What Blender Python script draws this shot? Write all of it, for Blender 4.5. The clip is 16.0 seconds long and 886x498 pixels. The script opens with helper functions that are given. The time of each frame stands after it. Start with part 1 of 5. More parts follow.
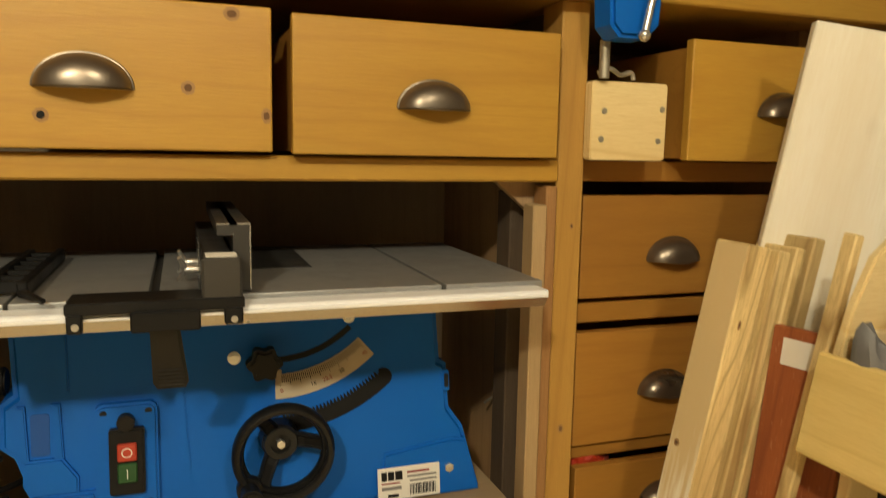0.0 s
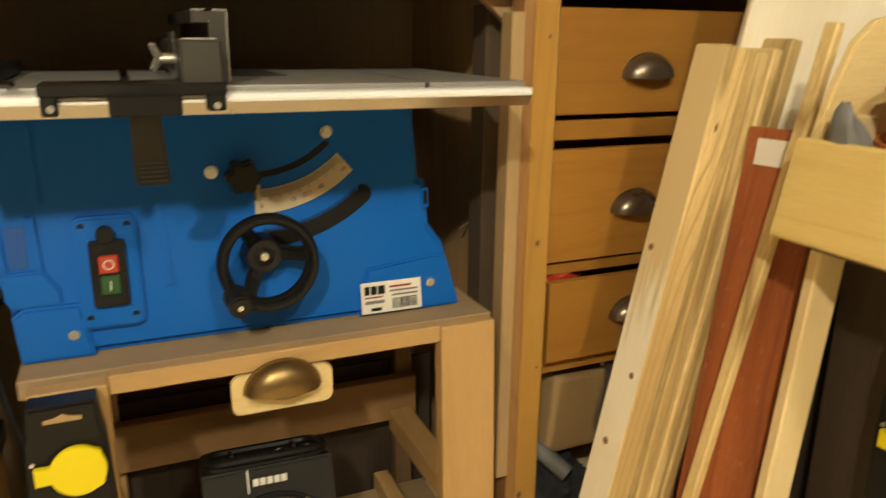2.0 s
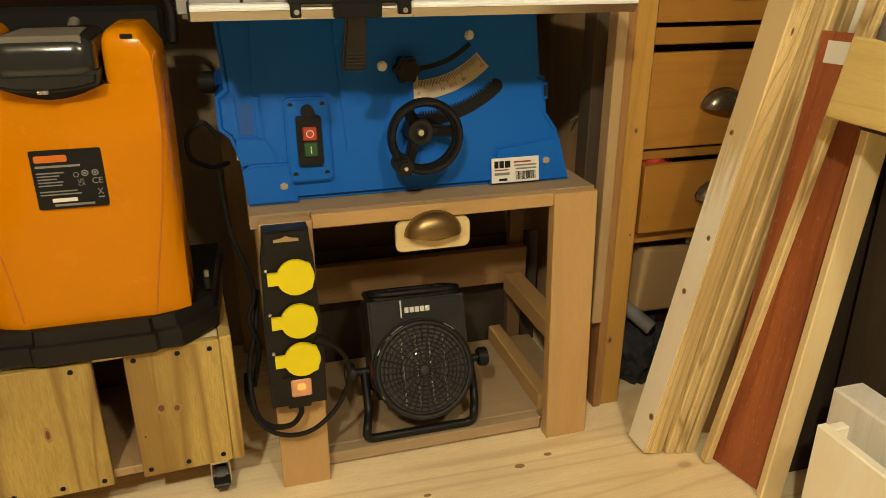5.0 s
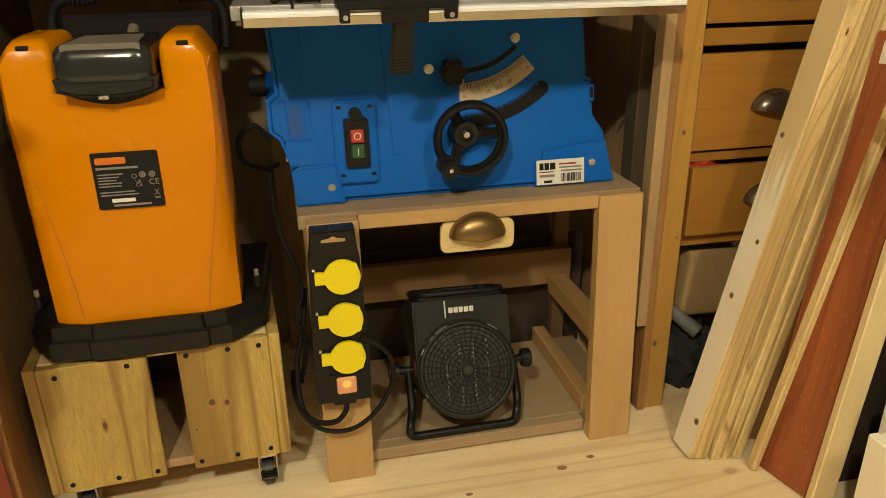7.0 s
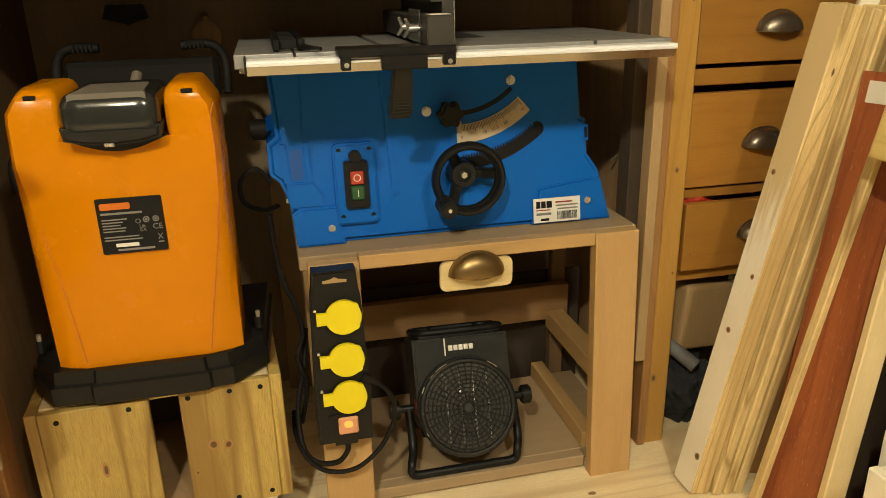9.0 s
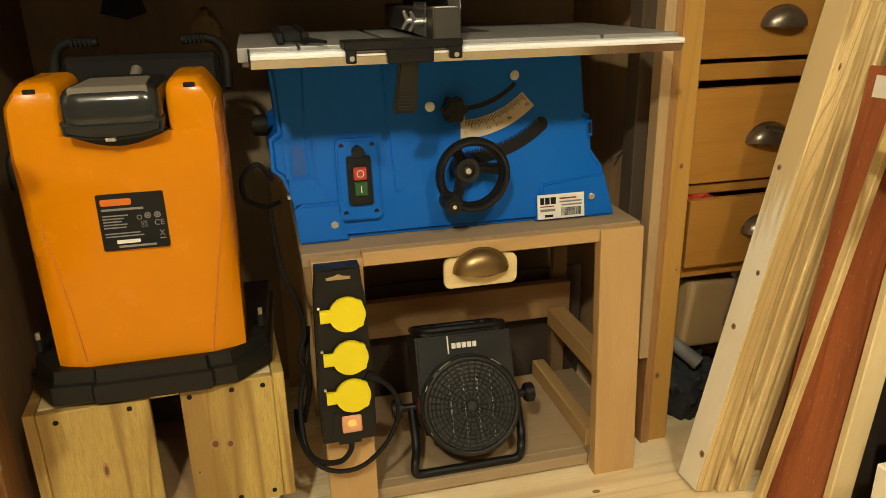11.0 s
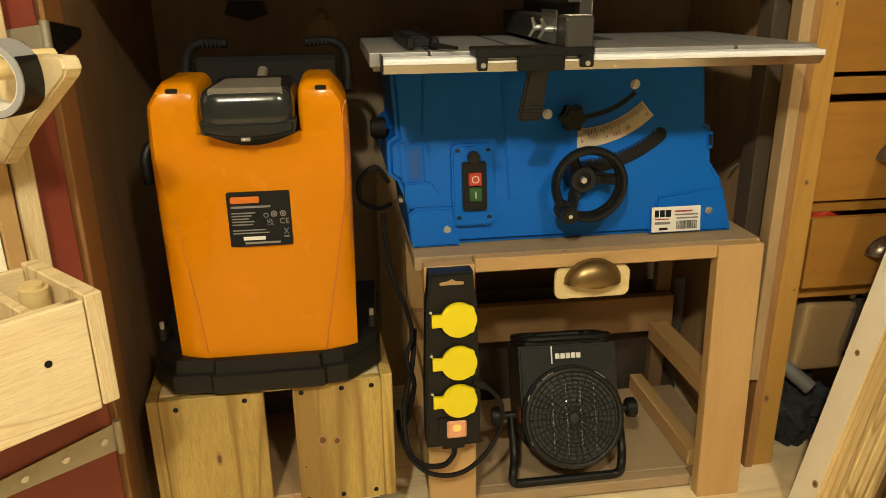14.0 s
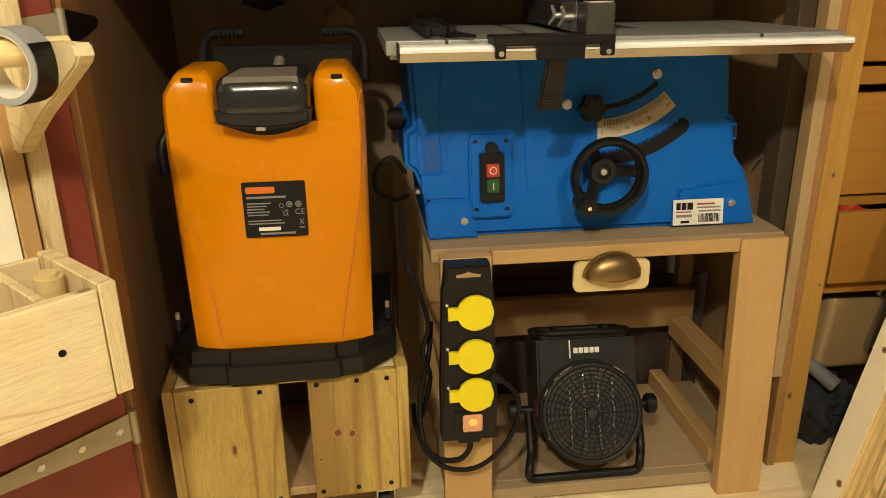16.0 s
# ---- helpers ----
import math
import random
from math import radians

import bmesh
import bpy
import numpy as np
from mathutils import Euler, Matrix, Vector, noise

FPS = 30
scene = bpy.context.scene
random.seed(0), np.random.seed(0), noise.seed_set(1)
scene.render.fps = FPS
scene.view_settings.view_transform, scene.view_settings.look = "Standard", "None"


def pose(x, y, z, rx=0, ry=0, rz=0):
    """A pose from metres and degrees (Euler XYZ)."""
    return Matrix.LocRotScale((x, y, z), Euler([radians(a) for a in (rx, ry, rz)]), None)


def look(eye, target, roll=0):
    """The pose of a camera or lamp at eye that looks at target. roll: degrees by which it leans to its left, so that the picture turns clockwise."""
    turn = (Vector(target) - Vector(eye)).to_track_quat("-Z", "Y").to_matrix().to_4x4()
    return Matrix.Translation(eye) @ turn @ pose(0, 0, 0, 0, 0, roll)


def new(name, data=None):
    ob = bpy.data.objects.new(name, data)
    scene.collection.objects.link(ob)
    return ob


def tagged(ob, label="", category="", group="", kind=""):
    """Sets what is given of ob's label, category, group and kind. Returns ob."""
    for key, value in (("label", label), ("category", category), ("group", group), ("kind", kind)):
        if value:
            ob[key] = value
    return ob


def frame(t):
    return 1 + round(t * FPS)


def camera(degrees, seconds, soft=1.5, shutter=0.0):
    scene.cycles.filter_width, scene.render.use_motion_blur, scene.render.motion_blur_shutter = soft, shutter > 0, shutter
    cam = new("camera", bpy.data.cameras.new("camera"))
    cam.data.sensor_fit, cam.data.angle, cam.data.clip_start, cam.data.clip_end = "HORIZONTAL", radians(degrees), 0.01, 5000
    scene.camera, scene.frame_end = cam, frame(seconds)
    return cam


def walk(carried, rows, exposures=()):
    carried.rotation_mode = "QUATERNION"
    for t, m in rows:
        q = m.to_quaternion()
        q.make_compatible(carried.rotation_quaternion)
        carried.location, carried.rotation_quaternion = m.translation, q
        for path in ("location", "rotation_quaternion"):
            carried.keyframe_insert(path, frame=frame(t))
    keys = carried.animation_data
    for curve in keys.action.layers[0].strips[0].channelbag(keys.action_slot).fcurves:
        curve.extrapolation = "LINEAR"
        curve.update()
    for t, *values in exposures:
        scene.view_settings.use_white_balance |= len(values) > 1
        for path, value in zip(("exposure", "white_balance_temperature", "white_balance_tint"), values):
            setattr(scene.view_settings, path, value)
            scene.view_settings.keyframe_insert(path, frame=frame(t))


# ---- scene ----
cam = camera(61.9, 16.0, 0.7, 0.5)
PATH = [
    (0, (0.116, 0.115, 1.14), (0.782, 1.982, 0.873), 1.1),
    (0.5, (0.118, 0.106, 1.115), (0.835, 1.942, 0.775), 0.6),
    (1, (0.124, 0.095, 1.114), (0.875, 1.914, 0.756), 0.1),
    (1.5, (0.116, 0.093, 1.092), (0.973, 1.839, 0.626), 1.1),
    (2, (0.069, 0.113, 1.021), (0.838, 1.873, 0.463), 0.7),
    (2.5, (0.042, 0.058, 0.975), (0.662, 1.87, 0.397), -0.0),
    (3, (-0.018, 0.018, 0.939), (0.571, 1.798, 0.243), 0.4),
    (3.5, (-0.055, -0.07, 0.956), (0.496, 1.705, 0.218), 0.3),
    (3.7, (-0.108, -0.092, 0.988), (0.488, 1.668, 0.246), 0.4),
    (6, (-0.104, -0.209, 1.038), (0.326, 1.592, 0.283), -0.4),
    (6.5, (-0.105, -0.203, 1.045), (0.304, 1.605, 0.293), -0.6),
    (7, (-0.107, -0.195, 1.038), (0.291, 1.615, 0.284), -0.8),
    (7.5, (-0.109, -0.199, 1.037), (0.278, 1.612, 0.28), -1.0),
    (8, (-0.104, -0.191, 1.048), (0.276, 1.625, 0.299), -1.1),
    (8.5, (-0.119, -0.199, 1.051), (0.289, 1.64, 0.379), -1.3),
    (9, (-0.121, -0.203, 1.057), (0.303, 1.632, 0.384), -1.3),
    (9.2, (-0.12, -0.205, 1.058), (0.316, 1.628, 0.388), -1.3),
    (11.3, (-0.152, -0.183, 1.046), (0.291, 1.646, 0.37), -1.2),
    (11.5, (-0.166, -0.181, 1.054), (0.274, 1.644, 0.365), -1.1),
    (12, (-0.184, -0.179, 1.054), (0.223, 1.653, 0.363), -1.3),
    (12.5, (-0.201, -0.178, 1.066), (0.172, 1.664, 0.384), -1.3),
    (13, (-0.214, -0.17, 1.064), (0.105, 1.686, 0.391), -1.3),
    (13.5, (-0.219, -0.164, 1.062), (0.063, 1.697, 0.387), -1.0),
    (14, (-0.219, -0.161, 1.056), (0.041, 1.706, 0.388), -0.6),
    (14.5, (-0.208, -0.161, 1.059), (0.025, 1.708, 0.387), -0.6),
    (15, (-0.213, -0.156, 1.05), (0.022, 1.714, 0.38), -0.6),
    (15.5, (-0.213, -0.151, 1.055), (0.014, 1.717, 0.377), -0.7),
    (16, (-0.213, -0.147, 1.047), (-0.005, 1.721, 0.364), -0.8),
]
EXPO = [(0.0, -0.13, 6620, 10), (0.5, -0.24, 6540, 9), (1.0, -0.20, 6510, 9), (1.5, -0.16, 6850, 12), (2.0, 0.12, 6500, 9), (2.5, 0.22, 6580, 10),
        (3.0, 0.14, 6880, 12), (3.5, -0.02, 6920, 12), (6.0, -0.11, 6520, 9), (7.5, -0.09, 6500, 9), (8.3, 0.04, 6420, 8), (16.0, 0.06, 6380, 8)]
walk(cam, [(t, look(eye, target, roll)) for t, eye, target, roll in PATH],
     EXPO)

# ---- world and light ----
world = bpy.data.worlds.new("world")
scene.world = world
world.use_nodes = True
world.node_tree.nodes["Background"].inputs[0].default_value = (1.0, 0.82, 0.62, 1)
world.node_tree.nodes["Background"].inputs[1].default_value = 0.03


def bulb(name, place, watts, radius, colour):
    lamp = bpy.data.lights.new(name, "POINT")
    lamp.energy, lamp.shadow_soft_size, lamp.color = watts, radius, colour
    new(name, lamp).location = place


bulb("ceiling_bulb", (-0.70, -1.05, 2.28), 132, 0.06, (1.0, 0.90, 0.66))
bulb("bench_bulb", (0.42, -1.00, 2.34), 64, 0.07, (1.0, 0.90, 0.66))


# ---- materials ----
def material(name, rough=0.5, metal=0.0, colour=(0.5, 0.5, 0.5)):
    m = bpy.data.materials.new(name)
    m.use_nodes = True
    b = m.node_tree.nodes["Principled BSDF"]
    b.inputs["Base Color"].default_value = (*colour, 1)
    b.inputs["Roughness"].default_value = rough
    b.inputs["Metallic"].default_value = metal
    return m, m.node_tree, b


def coords(nt, scale, vary=True):
    tc = nt.nodes.new("ShaderNodeTexCoord")
    mp = nt.nodes.new("ShaderNodeMapping")
    mp.inputs["Scale"].default_value = scale
    nt.links.new(tc.outputs["Object"], mp.inputs["Vector"])
    if vary:
        info = nt.nodes.new("ShaderNodeObjectInfo")
        mul = nt.nodes.new("ShaderNodeMath")
        mul.operation = "MULTIPLY"
        mul.inputs[1].default_value = 37.0
        nt.links.new(info.outputs["Random"], mul.inputs[0])
        nt.links.new(mul.outputs[0], mp.inputs["Location"])
    return mp.outputs[0]


def noise_tex(nt, vec, scale, detail=4.0, rough=0.55, distort=0.0):
    n = nt.nodes.new("ShaderNodeTexNoise")
    n.inputs["Scale"].default_value, n.inputs["Detail"].default_value = scale, detail
    n.inputs["Roughness"].default_value, n.inputs["Distortion"].default_value = rough, distort
    nt.links.new(vec, n.inputs["Vector"])
    return n.outputs["Fac"]


def ramp(nt, fac, stops):
    r = nt.nodes.new("ShaderNodeValToRGB")
    e = r.color_ramp.elements
    while len(e) < len(stops):
        e.new(0.5)
    for i, (p, c) in enumerate(stops):
        e[i].position = p
        e[i].color = (*c, 1) if len(c) == 3 else c
    nt.links.new(fac, r.inputs[0])
    return r.outputs[0]


def mix(nt, fac, a, b, mode="MIX"):
    n = nt.nodes.new("ShaderNodeMix")
    n.data_type, n.blend_type = "RGBA", mode
    for sock, v in ((n.inputs[0], fac), (n.inputs[6], a), (n.inputs[7], b)):
        if isinstance(v, float):
            sock.default_value = v
        elif isinstance(v, tuple):
            sock.default_value = (*v, 1)
        else:
            nt.links.new(v, sock)
    return n.outputs[2]


def bump(nt, b, height, strength, dist=0.002):
    n = nt.nodes.new("ShaderNodeBump")
    n.inputs["Strength"].default_value, n.inputs["Distance"].default_value = strength, dist
    nt.links.new(height, n.inputs["Height"])
    nt.links.new(n.outputs[0], b.inputs["Normal"])


def wood(name, pale, dark, grain="x", rough=0.5, rings=1.0, knots=0.7, dirt=0.3, knot_colour=None, knot_scale=5.0, heart=0.25, ring_count=16.0, stretch=0.10, heart_scale=11.0):
    """Sawn or varnished timber: long grain, growth rings, knots and grime."""
    m, nt, b = material(name, rough)
    along = {"x": (1.0, 14.0, 14.0), "y": (14.0, 1.0, 14.0), "z": (14.0, 14.0, 1.0)}[grain]
    half = {"x": (stretch, 1.0, 1.0), "y": (1.0, stretch, 1.0), "z": (1.0, 1.0, stretch)}[grain]
    ring_vec = coords(nt, half)
    swirl = noise_tex(nt, ring_vec, 5.0, 2.0, 0.5, 0.6)
    mul = nt.nodes.new("ShaderNodeMath")
    mul.operation = "MULTIPLY"
    mul.inputs[1].default_value = ring_count
    nt.links.new(swirl, mul.inputs[0])
    frac = nt.nodes.new("ShaderNodeMath")
    frac.operation = "PINGPONG"
    frac.inputs[1].default_value = 1.0
    nt.links.new(mul.outputs[0], frac.inputs[0])
    fine = noise_tex(nt, coords(nt, along), 22.0, 5.0, 0.65)
    mid = tuple(0.78 * p + 0.22 * d for p, d in zip(pale, dark))
    base = ramp(nt, fine, [(0.3, mid), (0.62, pale)])
    ring = ramp(nt, frac.outputs[0], [(0.0, (0, 0, 0)), (0.75, (0.1, 0.1, 0.1)), (1.0, (rings, rings, rings))])
    deep = tuple(0.25 * p + 0.75 * d for p, d in zip(pale, dark))
    col = mix(nt, ring, base, deep)
    streak = noise_tex(nt, coords(nt, half), heart_scale, 3.0, 0.55)
    col = mix(nt, ramp(nt, streak, [(0.50 if heart < 0.7 else 0.48, (0, 0, 0)), (0.60 if heart < 0.7 else 0.57, (heart,) * 3)]), col, deep)
    lines = noise_tex(nt, coords(nt, tuple(1.6 * v if v > 2 else 0.5 * v for v in along)), 46.0, 2.0, 0.5)
    col = mix(nt, ramp(nt, lines, [(0.36, (0.45 * rings,) * 3), (0.46, (0, 0, 0))]), col, deep)
    # knots
    v = nt.nodes.new("ShaderNodeTexVoronoi")
    v.inputs["Scale"].default_value = knot_scale
    kh = {"x": (0.6, 1.0, 1.0), "y": (1.0, 0.6, 1.0), "z": (1.0, 1.0, 0.6)}[grain]
    nt.links.new(coords(nt, kh), v.inputs["Vector"])
    kn = ramp(nt, v.outputs["Distance"], [(0.0, (knots,) * 3), (0.032, (knots,) * 3), (0.05, (0.3 * knots,) * 3), (0.085, (0, 0, 0))])
    col = mix(nt, kn, col, knot_colour or tuple(0.35 * d for d in dark))
    big = noise_tex(nt, coords(nt, (1, 1, 1)), 3.5, 3.0, 0.6)
    grime = ramp(nt, big, [(0.45, (0, 0, 0)), (0.8, (dirt,) * 3)])
    col = mix(nt, grime, col, dark)
    pores = noise_tex(nt, coords(nt, tuple(0.5 * v if v > 2 else 0.35 * v for v in along)), 150.0, 2.0, 0.6)
    col = mix(nt, ramp(nt, pores, [(0.34, (0.5 * rings,) * 3), (0.48, (0, 0, 0))]), col, deep)
    tone = nt.nodes.new("ShaderNodeObjectInfo")
    hsv = nt.nodes.new("ShaderNodeHueSaturation")
    rng = nt.nodes.new("ShaderNodeMapRange")
    rng.inputs["To Min"].default_value, rng.inputs["To Max"].default_value = 0.88, 1.1
    nt.links.new(tone.outputs["Random"], rng.inputs["Value"])
    nt.links.new(rng.outputs[0], hsv.inputs["Value"])
    nt.links.new(col, hsv.inputs["Color"])
    nt.links.new(hsv.outputs[0], b.inputs["Base Color"])
    rr = ramp(nt, fine, [(0.2, (rough + 0.12,) * 3), (0.8, (rough - 0.08,) * 3)])
    nt.links.new(rr, b.inputs["Roughness"])
    bump(nt, b, fine, 0.25, 0.0012)
    return m


def plastic(name, colour, rough=0.4, dust=0.15, dust_colour=(0.35, 0.3, 0.24), grain=0.1, metal=0.0, gloss=0.5):
    """Moulded or painted surface with fine texture, scuffs and dust."""
    m, nt, b = material(name, rough, metal)
    b.inputs["Specular IOR Level"].default_value = gloss
    big = noise_tex(nt, coords(nt, (1, 1, 1)), 9.0, 6.0, 0.65)
    fine = noise_tex(nt, coords(nt, (1, 1, 1)), 420.0, 2.0)
    col = mix(nt, ramp(nt, big, [(0.48, (0, 0, 0)), (0.85, (dust,) * 3)]), colour, dust_colour)
    nt.links.new(col, b.inputs["Base Color"])
    nt.links.new(ramp(nt, big, [(0.3, (max(rough - 0.07, 0.05),) * 3), (0.8, (min(rough + 0.18, 1),) * 3)]), b.inputs["Roughness"])
    bump(nt, b, fine, grain, 0.0004)
    return m


PINE = ((0.66, 0.42, 0.15), (0.38, 0.19, 0.05))
drawer_wood = wood("varnished_pine", (0.53, 0.305, 0.046), (0.38, 0.18, 0.026), "x", 0.40, 0.5, 0.0, 0.2)
drawer_dark = wood("darker_pine", (0.41, 0.20, 0.034), (0.28, 0.115, 0.02), "x", 0.42, 0.5, 0.0, 0.25)
post_wood = wood("varnished_pine_upright", (0.4992, 0.2925, 0.0663), (0.3276, 0.156, 0.0351), "z", 0.45, 0.6, 0.0, 0.25)
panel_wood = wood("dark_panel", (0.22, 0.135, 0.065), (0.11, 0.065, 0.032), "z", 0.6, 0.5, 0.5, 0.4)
# near-black wood: the dark stand, and the painted shade behind the cart shelf
stand_and_shade_board = wood("stand_and_shade_board", (0.05, 0.034, 0.022), (0.025, 0.016, 0.01), "z", 0.7, 0.4, 0.3, 0.3)
# dark wood, also used where an inside is painted dark for shade
panel_dark = wood("dark_wood_and_shade", (0.12, 0.085, 0.055), (0.065, 0.045, 0.03), "z", 0.7, 0.4, 0.4, 0.4)
side_wood = wood("inner_side", (0.46, 0.3, 0.155), (0.27, 0.165, 0.08), "z", 0.55, 0.6, 0.7, 0.4)
back_rail_wood = wood("reddish_rail", (0.3588, 0.2106, 0.0897), (0.234, 0.1248, 0.0468), "x", 0.55, 0.5, 0.3, 0.3)
upright_brown = wood("reddish_upright", (0.36, 0.175, 0.06), (0.20, 0.09, 0.03), "z", 0.55, 0.6, 0.7, 0.4)
back_wood = wood("back_boards", (0.27, 0.20, 0.12), (0.16, 0.115, 0.07), "z", 0.7, 0.4, 0.4, 0.4)
bleached = wood("bleached_spruce", (0.98, 0.93, 0.76), (0.80, 0.66, 0.42), "z", 0.65, 0.35, 0.4, 0.2)
spruce_up = wood("pale_spruce_upright", (0.8556, 0.7268, 0.4416), (0.4416, 0.276, 0.1012), "z", 0.6, 1.0, 0.95, 0.2, (0.16, 0.075, 0.03), 7.0, 0.35, 26.0)
spruce_flat = wood("pale_spruce_lying", (0.88, 0.77, 0.49), (0.58, 0.39, 0.17), "x", 0.6, 1.0, 0.9, 0.2, (0.16, 0.075, 0.03), 7.0, 0.35, 26.0)
stack_spruce = wood("stacked_spruce", (0.84, 0.66, 0.32), (0.28, 0.16, 0.045), "z", 0.6, 1.0, 0.3, 0.2, (0.16, 0.075, 0.03), 5.0, 0.6, 34.0, 0.08)
shaded_lath = wood("shade_tinted_lath", (0.46, 0.32, 0.16), (0.30, 0.19, 0.085), "z", 0.6, 0.5, 0.2, 0.3)
plank_wood = wood("planed_plank", (0.82, 0.67, 0.38), (0.64, 0.47, 0.22), "z", 0.6, 0.4, 0.1, 0.2)
brown_strip = wood("brown_strip", (0.42, 0.22, 0.08), (0.2, 0.09, 0.03), "z", 0.55, 0.6, 0.4, 0.3)
beech_up = wood("cart_beech_upright", (0.55, 0.355, 0.15), (0.39, 0.225, 0.08), "z", 0.5, 0.35, 0.15, 0.25)
beech_x = wood("cart_beech_lying", (0.55, 0.355, 0.15), (0.39, 0.225, 0.08), "x", 0.5, 0.35, 0.15, 0.25)
beech_y = wood("cart_beech_deep", (0.55, 0.355, 0.15), (0.39, 0.225, 0.08), "y", 0.5, 0.35, 0.15, 0.25)
dusty_board = wood("dusty_shelf_board", (0.39, 0.285, 0.165), (0.27, 0.18, 0.095), "x", 0.7, 0.3, 0.2, 0.6)
floor_wood = wood("floor_boarding", (0.94, 0.81, 0.53), (0.62, 0.43, 0.20), "x", 0.55, 0.8, 0.6, 0.35, (0.3, 0.15, 0.06), 4.5)
ply = wood("pale_plywood", (0.81, 0.657, 0.342), (0.594, 0.414, 0.162), "x", 0.5, 0.9, 0.1, 0.15)
ply_deep = wood("pale_plywood_deep", (0.86, 0.66, 0.25), (0.62, 0.42, 0.12), "y", 0.5, 0.6, 0.1, 0.15)
padauk = wood("red_hardwood", (0.50, 0.15, 0.042), (0.20, 0.045, 0.018), "z", 0.5, 0.8, 0.1, 0.4)
white_board = wood("whitewashed_board", (0.98, 0.94, 0.80), (0.78, 0.66, 0.43), "z", 0.65, 0.22, 0.3, 0.35)
grey_board = wood("greyish_board", (0.84, 0.82, 0.74), (0.52, 0.48, 0.41), "z", 0.65, 0.3, 0.2, 0.3)
crate_wood = wood("rough_crate_pine", (0.58, 0.43, 0.125), (0.17, 0.07, 0.014), "z", 0.55, 0.9, 0.6, 0.45, (0.10, 0.05, 0.02), 6.0, 0.85, 24.0, 0.05, 9.0)


def fleck(m, colour):
    """Short pale flecks along the grain."""
    nt = m.node_tree
    b = nt.nodes["Principled BSDF"]
    base = b.inputs["Base Color"].links[0].from_socket
    f = noise_tex(nt, coords(nt, (9.0, 9.0, 1.6)), 34.0, 2.0, 0.5)
    band = noise_tex(nt, coords(nt, (7.0, 7.0, 0.25)), 3.0, 3.0, 0.6)
    col = mix(nt, ramp(nt, band, [(0.38, (0.45,) * 3), (0.6, (0, 0, 0))]), base, (0.17, 0.04, 0.016))
    nt.links.new(mix(nt, ramp(nt, f, [(0.66, (0, 0, 0)), (0.72, (0.6,) * 3)]), col, colour), b.inputs["Base Color"])


fleck(padauk, (0.55, 0.27, 0.14))


def unlit_top(m, start, end, colour):
    """The bleached part of a face runs out raggedly into tan, painting its unlit top."""
    nt = m.node_tree
    b = nt.nodes["Principled BSDF"]
    base = b.inputs["Base Color"].links[0].from_socket
    xyz = nt.nodes.new("ShaderNodeSeparateXYZ")
    tc = nt.nodes.new("ShaderNodeTexCoord")
    nt.links.new(tc.outputs["Object"], xyz.inputs[0])
    rag = nt.nodes.new("ShaderNodeMath")
    rag.operation = "MULTIPLY_ADD"
    rag.inputs[1].default_value = 0.55
    nt.links.new(noise_tex(nt, coords(nt, (1.0, 26.0, 2.2)), 3.0, 4.0, 0.6), rag.inputs[0])
    nt.links.new(xyz.outputs["Z"], rag.inputs[2])
    nt.links.new(mix(nt, ramp(nt, rag.outputs[0], [(start, (0, 0, 0)), (end, (0.9,) * 3)]), base, colour), b.inputs["Base Color"])


# upper stud face tinted tan to stand in for the shade there
unlit_top(bleached, 0.84, 0.98, (0.70, 0.53, 0.25))
red_paint = plastic("worn_red_paint", (0.2106, 0.0351, 0.0195), 0.45, 0.35, (0.30, 0.10, 0.05), 0.2)
blue_plastic = plastic("blue_plastic", (0.0006, 0.118, 0.53), 0.4, 0.06, (0.01, 0.14, 0.42), 0.25, 0.0, 0.3)
orange_plastic = plastic("orange_plastic", (0.62, 0.218, 0.0001), 0.2, 0.01, (0.5, 0.17, 0.0005), 0.03, 0.0, 0.22)
black_plastic = plastic("black_plastic", (0.008, 0.008, 0.008), 0.4, 0.08, (0.04, 0.034, 0.026), 0.3, 0.0, 0.28)
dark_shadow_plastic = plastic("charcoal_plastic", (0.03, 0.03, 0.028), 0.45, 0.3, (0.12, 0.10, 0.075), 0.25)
dusty_black = plastic("dusty_black_plastic", (0.014, 0.014, 0.013), 0.45, 0.3, (0.07, 0.06, 0.045), 0.3, 0.0, 0.3)
smoked_cap = plastic("smoked_plastic", (0.02, 0.022, 0.022), 0.11, 0.12, (0.10, 0.09, 0.075), 0.05)
knot_dark = plastic("knot_core", (0.14, 0.07, 0.028), 0.8, 0.1, (0.05, 0.02, 0.01), 0.2)
knot_ring = plastic("knot_ring", (0.36, 0.205, 0.08), 0.8, 0.1, (0.25, 0.11, 0.035), 0.2)
dust_grey = plastic("dusty_grey_plastic", (0.15, 0.135, 0.11), 0.6, 0.5, (0.17, 0.14, 0.10), 0.3)
rubber = plastic("black_rubber", (0.009, 0.008, 0.007), 0.6, 0.12, (0.04, 0.034, 0.026), 0.2, 0.0, 0.2)
yellow_plastic = plastic("yellow_plastic", (0.80, 0.68, 0.006), 0.4, 0.08, (0.5, 0.4, 0.05), 0.1)
green_plastic = plastic("green_plastic", (0.0156, 0.078, 0.0195), 0.4, 0.05)
red_plastic = plastic("red_plastic", (0.429, 0.0351, 0.0117), 0.4, 0.05)
grey_alu = plastic("cast_table_metal", (0.33, 0.33, 0.32), 0.45, 0.6, (0.19, 0.17, 0.14), 0.2, 0.5)
alu = plastic("bright_aluminium", (0.93, 0.95, 0.97), 0.35, 0.05, (0.8, 0.78, 0.74), 0.05, 0.1)
polished = plastic("polished_aluminium", (0.60, 0.58, 0.55), 0.16, 0.05, (0.7, 0.66, 0.6), 0.03, 1.0)
